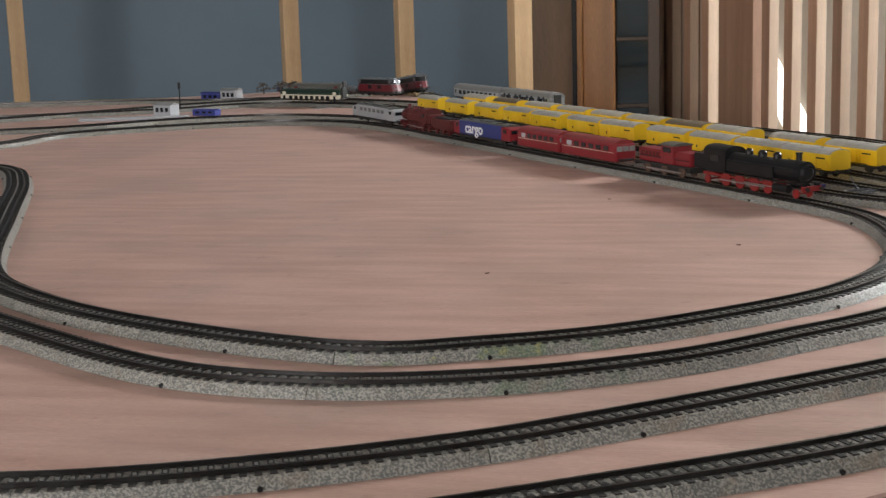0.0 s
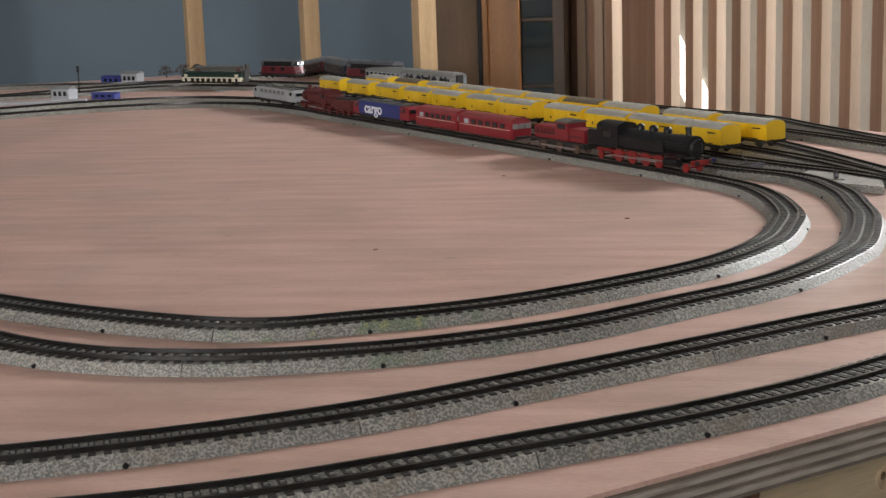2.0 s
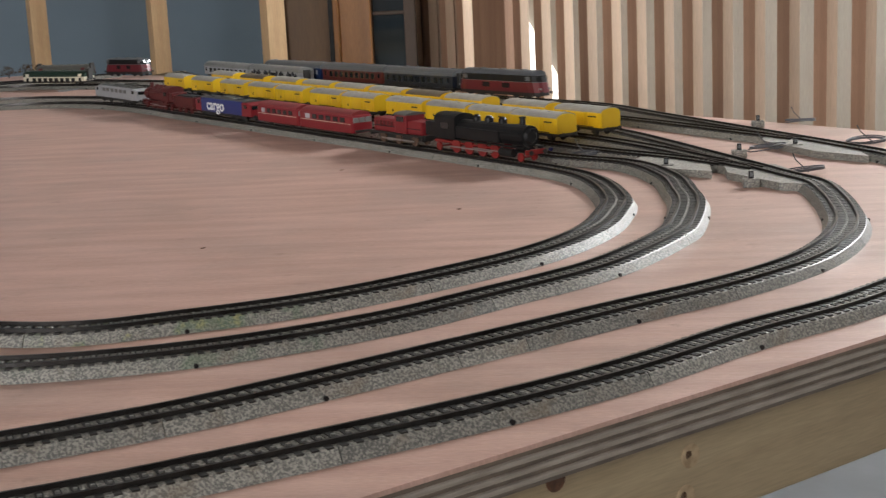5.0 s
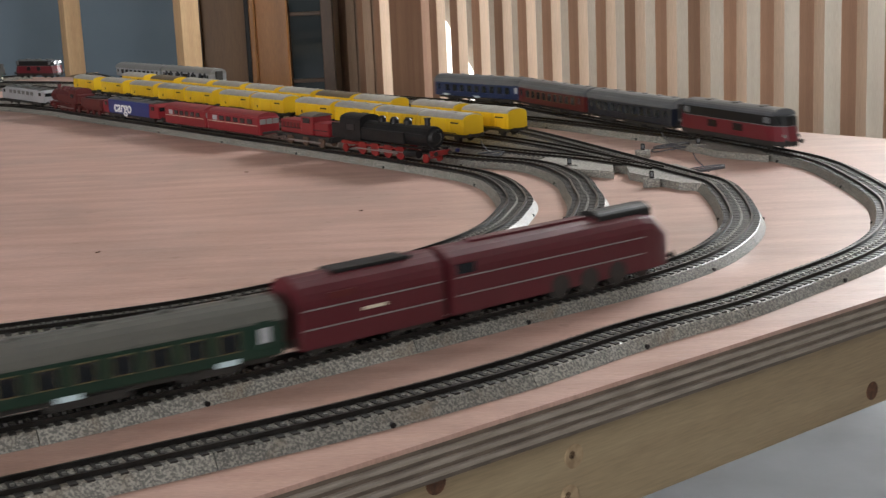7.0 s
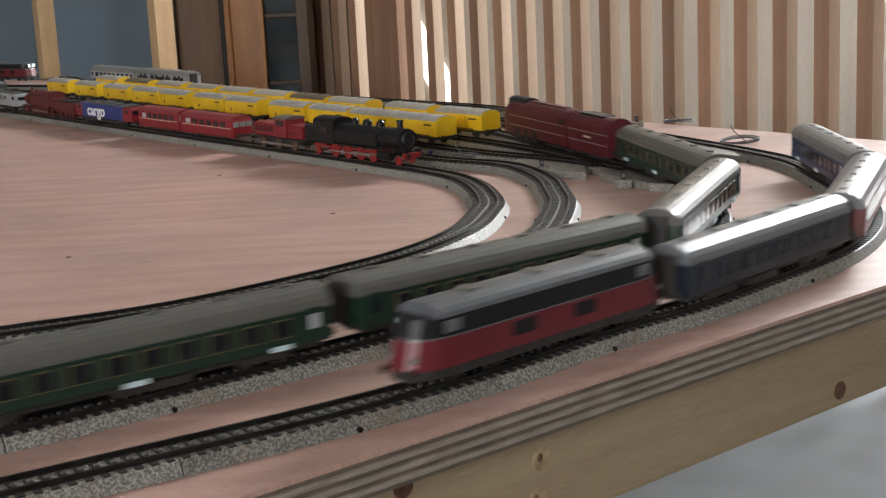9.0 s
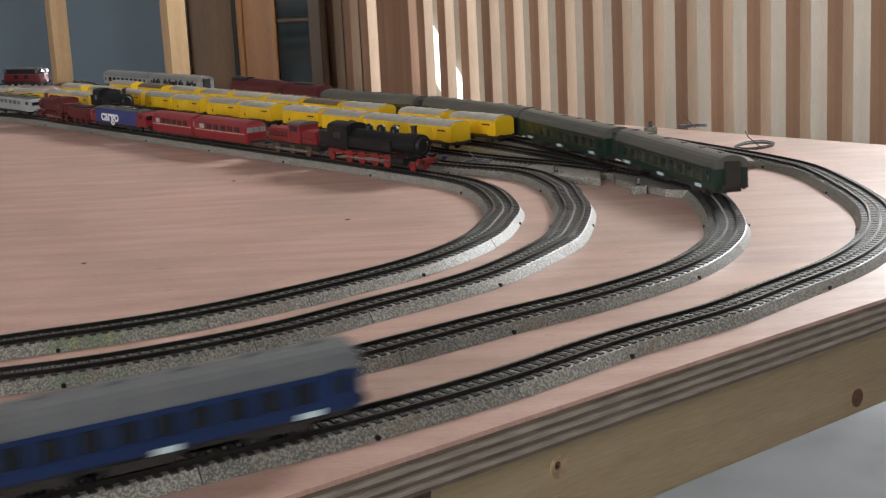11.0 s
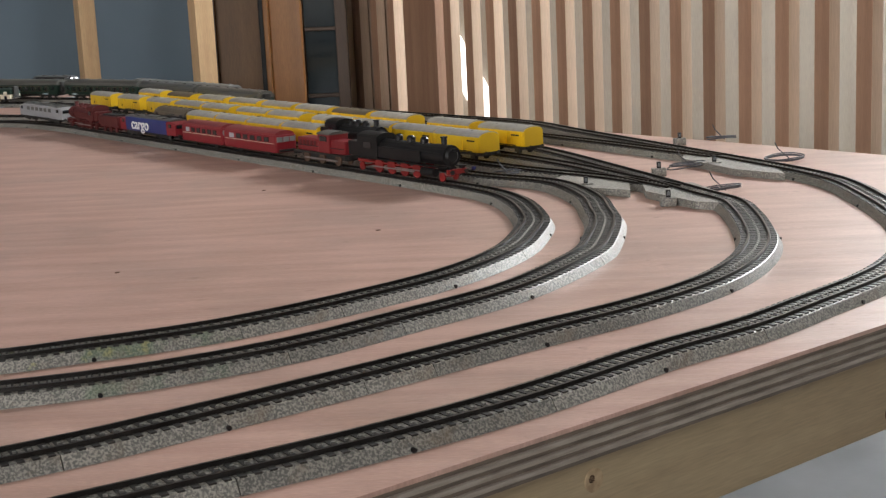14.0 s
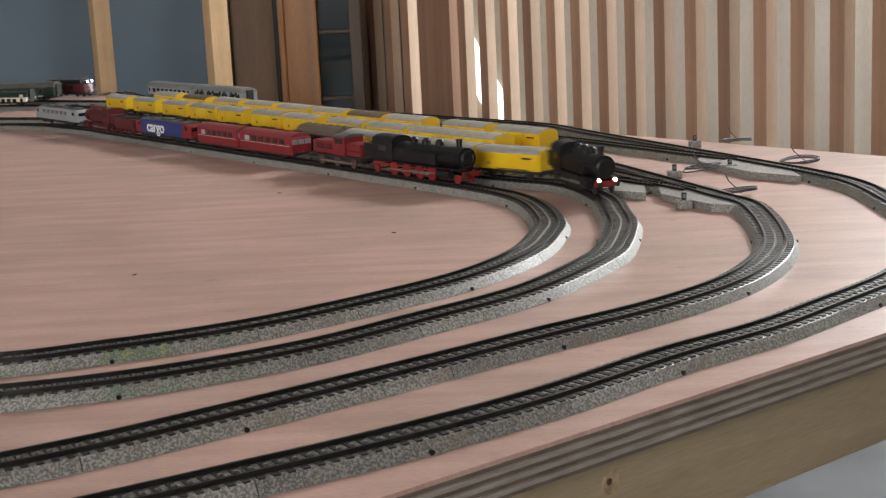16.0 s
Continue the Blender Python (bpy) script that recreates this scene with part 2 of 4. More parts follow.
class Line:
    """A smooth line through knots, walked by length; a loop when closed."""

    def __init__(self, knots, step=0.004, closed=False):
        k = [Vector(p) for p in knots]
        self.closed = closed
        k = [k[-1]] + k + [k[0], k[1]] if closed else [k[0] * 2 - k[1]] + k + [k[-1] * 2 - k[-2]]
        pts = []
        for i in range(1, len(k) - 2):
            p0, p1, p2, p3 = k[i - 1:i + 3]
            c = max(2, int((p2 - p1).length / step))
            for j in range(c):
                t = j / c
                pts.append(0.5 * (2 * p1 + (p2 - p0) * t + (2 * p0 - 5 * p1 + 4 * p2 - p3) * t * t + (3 * p1 - p0 - 3 * p2 + p3) * t ** 3))
        pts.append(k[-2].copy())
        for _ in range(14):
            pts = [pts[0]] + [(a + b * 2 + c) / 4 for a, b, c in zip(pts, pts[1:], pts[2:])] + [pts[-1]]
        self.pts, self.len = pts, [0.0]
        for a, b in zip(pts, pts[1:]):
            self.len.append(self.len[-1] + (b - a).length)
        self.total = self.len[-1]

    def at(self, d):
        L = self.len
        if self.closed:
            d %= self.total
        if d <= 0:
            return self.pts[0] + (self.pts[1] - self.pts[0]).normalized() * d
        if d >= L[-1]:
            return self.pts[-1] + (self.pts[-1] - self.pts[-2]).normalized() * (d - L[-1])
        lo, hi = 0, len(L) - 1
        while hi - lo > 1:
            mid = (lo + hi) // 2
            if L[mid] <= d:
                lo = mid
            else:
                hi = mid
        return self.pts[lo].lerp(self.pts[hi], (d - L[lo]) / (L[hi] - L[lo]))

    def station(self, d):
        v = (self.at(d + 0.002) - self.at(d - 0.002)).normalized()
        return self.at(d), Vector((-v.y, v.x))

    def near(self, x, y):
        p = Vector((x, y))
        i = min(range(len(self.pts)), key=lambda j: (self.pts[j] - p).length)
        return self.len[i]


RAIL_TOP = 0.0100
N1, N3, N4 = 0.892, 1.021, 1.095
LINE_A = Line([
    (-1.568, 1.510), (-1.433, 1.674), (-1.264, 1.832), (-1.126, 1.818), (-1.015, 1.657), (-0.889, 1.395), (-0.748, 1.104), (-0.641, 0.986),
    (-0.506, 0.903), (-0.338, 0.847), (-0.248, 0.869), (-0.163, 0.909), (-0.081, 0.974), (-0.015, 1.041), (0.031, 1.120), (0.051, 1.191), (0.061, 1.273),
    (0.037, 1.409), (-0.053, 1.544), (-0.144, 1.666), (-0.286, 1.853), (-0.427, 2.040), (-0.577, 2.239), (-0.655, 2.344), (-0.788, 2.471),
    (-0.945, 2.504), (-1.121, 2.433), (-1.283, 2.296), (-1.322, 2.130), (-1.541, 1.946), (-1.833, 1.820)])
LINE_B = Line([
    (-0.949, 1.179), (-0.771, 1.014), (-0.592, 0.880), (-0.444, 0.789), (-0.332, 0.768), (-0.222, 0.790), (-0.121, 0.843), (-0.051, 0.904),
    (0.029, 0.982), (0.090, 1.086), (0.107, 1.137), (0.124, 1.232), (0.125, 1.292), (0.123, 1.375), (0.093, 1.478), (0.015, 1.555), (-0.118, 1.739),
    (-0.299, 1.982), (-0.493, 2.249), (-0.665, 2.484), (-0.846, 2.598), (-0.993, 2.638), (-1.173, 2.570), (-1.336, 2.431), (-1.591, 2.322),
    (-2.116, 2.130), (-2.158, 1.698), (-1.800, 1.318), (-1.332, 1.232)], closed=True)
LINE_C = Line([
    (-0.814, 0.575), (-0.675, 0.559), (-0.546, 0.560), (-0.424, 0.576), (-0.323, 0.611), (-0.220, 0.663), (-0.143, 0.717), (-0.036, 0.799),
    (0.038, 0.858), (0.109, 0.912), (0.173, 0.978), (0.213, 1.047), (0.236, 1.114), (0.246, 1.180), (0.251, 1.236), (0.252, 1.305), (0.235, 1.356),
    (0.183, 1.517), (0.106, 1.741), (0.035, 1.876), (-0.147, 2.129), (-0.398, 2.475), (-0.655, 2.822), (-0.876, 2.984), (-1.059, 3.069), (-1.272, 2.965),
    (-1.527, 2.689), (-1.815, 2.492), (-2.500, 2.550), (-3.200, 2.350), (-3.500, 1.850), (-3.300, 1.200), (-2.600, 0.750), (-1.500, 0.600)], closed=True)
LINE_C4 = Line([
    (0.235, 1.356), (0.189, 1.450), (0.119, 1.607), (0.012, 1.782), (-0.230, 2.125), (-0.478, 2.483), (-0.722, 2.832)])
LINE_C3 = Line([
    (0.213, 1.397), (0.154, 1.488), (0.065, 1.591), (-0.025, 1.717), (-0.266, 2.050), (-0.513, 2.397), (-0.732, 2.707)])
LINE_D = Line([
    (-3.900, 0.500), (-2.500, 0.500), (-1.500, 0.500), (-0.897, 0.481), (-0.762, 0.472), (-0.635, 0.467), (-0.477, 0.485), (-0.362, 0.511),
    (-0.246, 0.550), (-0.120, 0.622), (-0.043, 0.670), (0.029, 0.724), (0.103, 0.793), (0.171, 0.846), (0.218, 0.894), (0.292, 0.974), (0.341, 1.058),
    (0.371, 1.153), (0.379, 1.215), (0.382, 1.285), (0.380, 1.394), (0.359, 1.475), (0.320, 1.571), (0.253, 1.727), (0.165, 1.929), (0.100, 2.078),
    (-0.020, 2.219), (-0.135, 2.353), (-0.221, 2.456), (-0.320, 2.579), (-0.521, 2.808), (-0.678, 2.952), (-0.802, 3.188), (-0.929, 3.372),
    (-1.116, 3.611), (-1.300, 3.767), (-1.704, 3.812), (-2.213, 3.719)])
LINE_D6 = Line([
    (0.320, 1.571), (0.246, 1.690), (0.153, 1.839), (0.072, 1.956), (-0.108, 2.207), (-0.369, 2.543), (-0.687, 2.933)])
FAR_LINES = [Line([
    (-2.110, 2.966), (-1.675, 3.057), (-1.471, 3.079), (-1.258, 3.074), (-1.097, 3.124), (-1.010, 3.180), (-0.950, 3.225)]),
             Line([
    (-1.997, 2.632), (-1.628, 2.681), (-1.366, 2.787), (-1.267, 2.835), (-1.199, 2.912), (-1.068, 2.956), (-0.890, 2.889), (-0.706, 2.734)])]


RAMP = LINE_D.near(-0.802, 3.188)


def ramp_z(d):
    """The far line leaves the table on a ramp that leads down behind its edge."""
    return -min(max(0.0, d - RAMP) * 0.11, 0.05)


# ---- room ----
FLOOR = -0.52
ROOM_TOP = 1.72


def slab_poly(bm, pts, z0, z1, mat=0):
    a = [bm.verts.new((p[0], p[1], z0)) for p in pts]
    b = [bm.verts.new((p[0], p[1], z1)) for p in pts]
    k = len(pts)
    fs = [bm.faces.new(a[::-1]), bm.faces.new(b)] + [bm.faces.new((a[i], a[(i + 1) % k], b[(i + 1) % k], b[i])) for i in range(k)]
    for f in fs:
        f.material_index = mat
    bmesh.ops.recalc_face_normals(bm, faces=fs)
    return bm


def structure(name, bm, mat, label, category):
    return tagged(part(name, bm, mat), label, category, kind="structure")


ROOM = [(-5.2, -3.6), (4.4, -3.6), (4.4, 6.0), (-5.2, 6.0)]
structure("floor", slab_poly(bmesh.new(), ROOM, FLOOR - 0.1, FLOOR), CONCRETE, "grey worn concrete floor under the layout table", "floor")
structure("ceiling", slab_poly(bmesh.new(), ROOM, ROOM_TOP, ROOM_TOP + 0.1), WHITE, "plain pale ceiling of the train room", "ceiling")


def wall(name, a, b, thick, mat, label):
    a, b = Vector(a), Vector(b)
    n = Vector((-(b - a).y, (b - a).x)).normalized() * thick
    return structure(name, slab_poly(bmesh.new(), [a, b, b + n, a + n], FLOOR, ROOM_TOP), mat, label, "wall")


wall("wall_blue", (-0.30, 4.55), (-5.2, 4.15), -0.12, BLUE, "matt grey-blue plastered wall behind wooden posts")
wall("wall_west", (-5.2, -3.6), (-5.2, 6.0), 0.12, WHITE, "plain white plastered side wall")
wall("wall_south", (-5.2, -3.6), (4.4, -3.6), -0.12, WHITE, "plain white plastered wall behind the viewer")
wall("wall_east", (4.4, -3.6), (4.4, 6.0), -0.12, WHITE, "plain white plastered wall")
wall("wall_north", (4.4, 6.0), (-5.2, 6.0), -0.12, WHITE, "plain white plastered wall")

wall("wall_pale", (4.4, 4.2), (-0.05, 4.2), -0.10, BACKING, "pale smooth boarded wall behind the slat screen")

# ---- table ----
FM = Vector((0.125, 0.748))
FA, FB = FM - Vector((0.7732, 0.6342)) * 1.35, FM + Vector((0.7732, 0.6342)) * 0.665
fdir = (FB - FA).normalized()
fin = Vector((-fdir.y, fdir.x))
TABLE = [Vector((-4.3, -0.05)), FA, FB, Vector((0.618, 1.461)), Vector((-0.722, 3.12)), Vector((-0.79, 3.185)), Vector((-0.95, 3.27)), Vector((-1.13, 3.40)), Vector((-1.235, 3.42)), Vector((-1.779, 3.09)), Vector((-4.3, 2.95))]
THICK = 0.0198
table = thing("layout_table", Matrix.Identity(4), "large plywood layout table with a pine frame under it", "table")
part("tabletop", slab_poly(bmesh.new(), TABLE, -0.0025, 0.0), PLY, table)
for i in range(7):
    dz = (THICK - 0.0025) / 7
    z1 = -0.0025 - i * dz
    pts = [p - fin * ((0.0010 if i % 2 else -0.0006) + 0.0006 * i) if j in (1, 2) else p for j, p in enumerate(TABLE)]
    part("plywood_layer", slab_poly(bmesh.new(), pts, z1 - dz, z1), PLY_EDGES[i % 2], table)


def beam(a, b, thick, z0, z1, parent, name, mat, holes=()):
    a, b = Vector(a), Vector(b)
    L = (b - a).length
    bm = bmesh.new()
    box(bm, (L / 2, thick / 2, (z0 + z1) / 2), (L, thick, z1 - z0), 0.002)
    ob = part(name, bm, mat, parent)
    ob.matrix_basis = pose(a.x, a.y, 0, 0, 0, math.degrees(math.atan2((b - a).y, (b - a).x)))
    return ob


PINE_X = wood("pine_frame", (0.36, 0.275, 0.165), (0.25, 0.175, 0.10), (0.7, 10, 10), scale=3.0)
F0 = 1.35
front_rail = beam(FA + fin * 0.006, FB - fdir * 0.01 + fin * 0.006, 0.024, -0.075, -THICK, table, "front_rail", PINE_X)
KNOT = material("knot_wood", (0.13, 0.055, 0.025), 0.6, second=(0.05, 0.02, 0.01), scale=300, amount=0.9)
DARK_HOLE = material("drilled_hole", (0.45, 0.33, 0.20), 0.8, second=(0.2, 0.13, 0.07), scale=120, amount=0.8)


def on_front(name, d, z, r, mat, label, squash=1.0):
    p = FA + fdir * (F0 + d) + fin * 0.0056
    bm = bmesh.new()
    cyl(bm, (0, 0, 0), (0, 0.003, 0), r, 16)
    for v in bm.verts:
        v.co.z *= squash
    ob = part(name, bm, mat, table, label)
    ob.matrix_basis = pose(p.x, p.y, z, 0, 0, math.degrees(math.atan2(fdir.y, fdir.x)))


for d, z in ((-0.081, -0.036), (-0.085, -0.058)):
    on_front("screw_hole", d, z, 0.0068, DARK_HOLE, "countersunk screw hole")
    on_front("screw_hole_core", d - 0.0015, z + 0.001, 0.0024, KNOT, "dark hole core")
for d, z in ((-0.175, -0.0245), (0.192, -0.064)):
    on_front("wood_knot", d, z, 0.0062, KNOT, "dark knot in the pine")
side_dir = (TABLE[4] - TABLE[3]).normalized()
beam(TABLE[3] + side_dir * 0.03 + Vector((side_dir.y, -side_dir.x)) * -0.03, TABLE[4] - Vector((side_dir.y, -side_dir.x)) * 0.03, 0.024, -0.075, -THICK, table, "side_rail", PINE_X)
for x, y in ((0.10, 1.62), (-0.75, 0.40), (-0.85, 2.95), (-4.0, 0.5), (-4.0, 2.6)):
    part("leg", box(bmesh.new(), (x, y, (FLOOR - THICK) / 2), (0.05, 0.05, -FLOOR - THICK), 0.004), PINE, table)

# ---- slat screen ----
W0, WD = Vector((0.177, 3.25)), Vector((0.5246, -0.8513))
WN = Vector((0.8513, 0.5246))
W_ANGLE = math.degrees(math.atan2(WD.y, WD.x))
screen = thing("slat_screen", Matrix.Identity(4), "partition of upright unpainted fir slats before pale boards", "partition")
SLAT_Z0, SLAT_Z1 = FLOOR, 0.34


def slat_at(k, a, b, name, mats, off=0.0):
    bm = bmesh.new()
    box(bm, (0, 0, 0), (a, b, SLAT_Z1 - SLAT_Z0), 0.0015)
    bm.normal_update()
    # Only the +x side takes the paler tone, painted as if lit.
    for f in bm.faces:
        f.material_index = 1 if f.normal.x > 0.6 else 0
    ob = part(name, bm, mats, screen)
    return ob


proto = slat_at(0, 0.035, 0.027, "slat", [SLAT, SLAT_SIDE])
PITCH = 0.0971
rs = random.Random(4)
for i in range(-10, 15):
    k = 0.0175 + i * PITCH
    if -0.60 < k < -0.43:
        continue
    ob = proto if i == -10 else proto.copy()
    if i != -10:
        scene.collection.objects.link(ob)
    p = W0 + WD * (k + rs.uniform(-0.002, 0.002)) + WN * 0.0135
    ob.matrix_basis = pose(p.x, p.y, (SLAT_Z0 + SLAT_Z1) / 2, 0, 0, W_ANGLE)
bm = bmesh.new()
box(bm, (0, 0, 0), (0.165, 0.03, SLAT_Z1 - SLAT_Z0), 0.002)
wide = part("wide_board", bm, SLAT, screen, "wide upright fir board")
p = W0 + WD * -0.514 + WN * 0.016
wide.matrix_basis = pose(p.x, p.y, (SLAT_Z0 + SLAT_Z1) / 2, 0, 0, W_ANGLE)
for k0, k1 in ((-1.0, -0.66),):
    bm = bmesh.new()
    box(bm, (0, 0, 0), (k1 - k0, 0.012, SLAT_Z1 - SLAT_Z0))
    b2 = part("backing_board", bm, SLAT_SIDE, screen)
    p = W0 + WD * ((k0 + k1) / 2) + WN * 0.040
    b2.matrix_basis = pose(p.x, p.y, (SLAT_Z0 + SLAT_Z1) / 2, 0, 0, W_ANGLE)

# Added glowing plate: paints a slanting sunlit stripe behind the slats.
stripe_glow = material("sunlit_stripe_glow", (0.9, 0.9, 0.88), 0.6, emit=(1.0, 0.97, 0.92), emit_power=1.6)
sun_stripe = bmesh.new()
box(sun_stripe, (0, 0, 0), (0.075, 0.004, 0.36), rot=Matrix.Rotation(-0.46, 3, "Y"))
sun_stripe = tagged(part("sunlit_stripe_glow", sun_stripe, stripe_glow), "slanting glowing plate standing in for sunlight behind the slats", "daylight")
sun_stripe.matrix_world = pose(0.028, 4.187, -0.058)

# ---- posts before the blue wall ----
for x, y in ((-2.168, 3.80), (-1.325, 3.80), (-0.993, 3.80), (-0.592, 3.30)):
    b = box(bmesh.new(), (0, 0, 0), (0.045, 0.045, 2.0), 0.0015)
    p = tagged(part("wooden_post", b, POST), "upright unpainted spruce post before a blue wall", "post", "posts before the wall")
    p.matrix_world = pose(x, y, FLOOR + 1.0, 0, 0, W_ANGLE)

# ---- wooden cupboard and dark shelves in the corner ----
cupboard = thing("cupboard", pose(-0.52, 3.83, FLOOR, 0, 0, 0), "brown oak cupboard with a dark glazed side in the corner", "cupboard")
cupboard.scale = (1.4, 1.4, 1.0)
part("side_panel", box(bmesh.new(), (-0.105, 0.10, 0.75), (0.02, 0.22, 1.5), 0.003), DARKWOOD, cupboard)
part("back_panel", box(bmesh.new(), (0.06, 0.215, 0.75), (0.36, 0.015, 1.5), 0.003), DARKWOOD, cupboard)
# Same oak as the door, darkened: shade is put into its colour.
part("door_panel", box(bmesh.new(), (-0.050, 0.03, 0.75), (0.092, 0.02, 1.48), 0.003), wood("shaded_oak", (0.17, 0.085, 0.03), (0.11, 0.055, 0.02), (9, 9, 0.7), scale=3), cupboard, "brown plank panel with shade in its colour")
part("door", box(bmesh.new(), (0.048, -0.02, 0.75), (0.062, 0.022, 1.48), 0.003), CABINET, cupboard, "orange-brown oak door")
part("door_frame", box(bmesh.new(), (0.012, -0.026, 0.75), (0.010, 0.03, 1.48), 0.002), CABINET, cupboard)
part("door_edge", box(bmesh.new(), (0.001, -0.01, 0.75), (0.010, 0.03, 1.48), 0.002), BLACK, cupboard)
part("glass_pane", box(bmesh.new(), (0.112, 0.0, 0.75), (0.062, 0.006, 1.46)), GLASS, cupboard, "dark grey glass pane")
part("door_frame", box(bmesh.new(), (0.153, -0.006, 0.75), (0.022, 0.03, 1.48), 0.002), DARKWOOD, cupboard)
for z in (0.44, 0.62):
    part("shelf", box(bmesh.new(), (0.112, -0.008, z), (0.064, 0.012, 0.010), 0.002), DARKWOOD, cupboard)


# ---- tracks ----
BED_TOP = 0.0074
BED_PROFILE = [(-0.0192, 0.0002), (-0.0152, 0.0066), (-0.0140, BED_TOP), (0.0140, BED_TOP), (0.0152, 0.0066), (0.0192, 0.0002)]
RAIL_PROFILE = [(-0.0011, BED_TOP - 0.0002), (-0.0009, RAIL_TOP), (0.0009, RAIL_TOP), (0.0011, BED_TOP - 0.0002)]


def stations(line, d0, d1, step, side=0.0):
    k = max(2, int(round((d1 - d0) / step)) + 1)
    out = []
    for i in range(k):
        p, a = line.station(d0 + (d1 - d0) * i / (k - 1))
        out.append((p + a * side, a))
    return out


PAINTED = BED.copy()
stains(PAINTED, (0.055, 0.13, 0.06), 45.0, 0.48, 0.60, 0.45)
stains(PAINTED, (0.42, 0.36, 0.10), 90.0, 0.57, 0.66, 0.4)
GREENED = BED.copy()
stains(GREENED, (0.05, 0.13, 0.055), 22.0, 0.52, 0.66, 0.4)


def bed_of(line, d0):
    """Two old sections carry smears of scenery paint."""
    if line is LINE_A and abs(d0 - line.near(-0.341, 0.848)) < 0.01:
        return PAINTED
    if line is LINE_B and abs(d0 - line.near(-0.337, 0.775)) < 0.01:
        return GREENED
    return BED


def track_section(line, d0, d1, clip=True):
    mid = line.at((d0 + d1) / 2)
    th = thing("track_section", pose(mid.x, mid.y, 0), "tinplate model track section with printed ballast and dark sleepers", "model track", "track sections")
    back = Matrix.Translation((-mid.x, -mid.y, 0))

    def own(ob):
        ob.data.transform(back)
        return ob
    own(part("roadbed", sweep(bmesh.new(), BED_PROFILE, stations(line, d0 + 0.0003, d1 - 0.0003, 0.015)), bed_of(line, d0), th))
    for side in (-0.0083, 0.0083):
        own(part("rail", sweep(bmesh.new(), RAIL_PROFILE, stations(line, d0, d1, 0.015, side)), RAIL, th))
    verts, faces, mats = [], [], []
    k = max(1, round((d1 - d0) / 0.0075))
    for i in range(k):
        p, a = line.station(d0 + (i + 0.5) * (d1 - d0) / k)
        f = Vector((a.y, -a.x))
        for hx, hy, z0, z1, mt in ((0.0019, 0.0146, BED_TOP - 0.0004, BED_TOP + 0.0005, 0), (0.0009, 0.0009, BED_TOP, BED_TOP + 0.0016, 1)):
            o = len(verts)
            for sx, sy in ((-1, -1), (1, -1), (1, 1), (-1, 1)):
                q = p + f * hx * sx + a * hy * sy
                verts += [(q.x, q.y, z0), (q.x, q.y, z1)]
            for q in ((1, 3, 5, 7), (0, 2, 3, 1), (2, 4, 5, 3), (4, 6, 7, 5), (6, 0, 1, 7)):
                faces.append([o + j for j in q])
                mats.append(mt)
    me = bpy.data.meshes.new("sleeper_strip")
    me.from_pydata(verts, [], faces)
    me.materials.append(SLEEPER)
    me.materials.append(STUD)
    me.polygons.foreach_set("material_index", mats)
    ob = new("sleeper_strip", me)
    ob.parent = th
    ob["kind"] = "stuff"
    own(ob)
    if clip:
        p, a = line.station((d0 + d1) / 2)
        for sg in (-1, 1):
            q = p + a * 0.0180 * sg
            b = bmesh.new()
            cyl(b, (q.x - a.x * 0.003 * sg, q.y - a.y * 0.003 * sg, 0.0015), (q.x + a.x * 0.0013 * sg, q.y + a.y * 0.0013 * sg, 0.0015), 0.0015, 8)
            own(part("cable_notch", b, BLACK, th, "dark half-round cable notch"))
    return th


def lay(line, cuts, size, d0=0.0, d1=None):
    """Sections of one size, except between the given joints."""
    d1 = line.total if d1 is None else d1
    marks = [d0] + sorted(cuts) + [d1]
    for a, b in zip(marks, marks[1:]):
        k = max(1, round((b - a) / size))
        for i in range(k):
            track_section(line, a + (b - a) * i / k, a + (b - a) * (i + 1) / k, clip=(b - a) / k > 0.12)


lay(LINE_A, [LINE_A.near(x, y) for x, y in ((-0.644, 0.970), (-0.341, 0.848), (-0.157, 0.895), (-0.080, 0.930), (0.035, 1.115))], 0.185)
lay(LINE_B, [LINE_B.near(x, y) for x, y in ((-0.337, 0.775), (-0.120, 0.835), (-0.050, 0.890), (0.095, 1.080))], 0.2)
lay(LINE_C, [LINE_C.near(x, y) for x, y in ((-0.434, 0.60), (-0.215, 0.660), (-0.070, 0.765), (-0.032, 0.795), (0.108, 0.900))], 0.19)
lay(LINE_D, [LINE_D.near(x, y) for x, y in ((-0.116, 0.610), (0.030, 0.722), (0.170, 0.840), (0.310, 1.020))], 0.19, d1=RAMP)
for ln in (LINE_C3, LINE_C4, LINE_D6):
    lay(ln, [], 0.18, d0=0.05)
for ln in FAR_LINES:
    lay(ln, [], 0.18)

bm = bmesh.new()
rings = []
k = 24
for i in range(k + 1):
    d = RAMP + 0.004 + (LINE_D.total - RAMP) * i / k
    p, a = LINE_D.station(d)
    z = ramp_z(d)
    rings.append([bm.verts.new((p.x + a.x * y, p.y + a.y * y, z + h)) for y, h in ((-0.022, -0.006), (-0.022, 0.0095), (0.022, 0.0095), (0.022, -0.006))])
for r, q in zip(rings, rings[1:]):
    for i in range(4):
        bm.faces.new((r[i], r[(i + 1) % 4], q[(i + 1) % 4], q[i]))
bm.faces.new(rings[0])
bm.faces.new(rings[-1])
bmesh.ops.recalc_face_normals(bm, faces=bm.faces)
part("ramp_board", bm, PINE, table, "narrow ramp leading down behind the table edge")


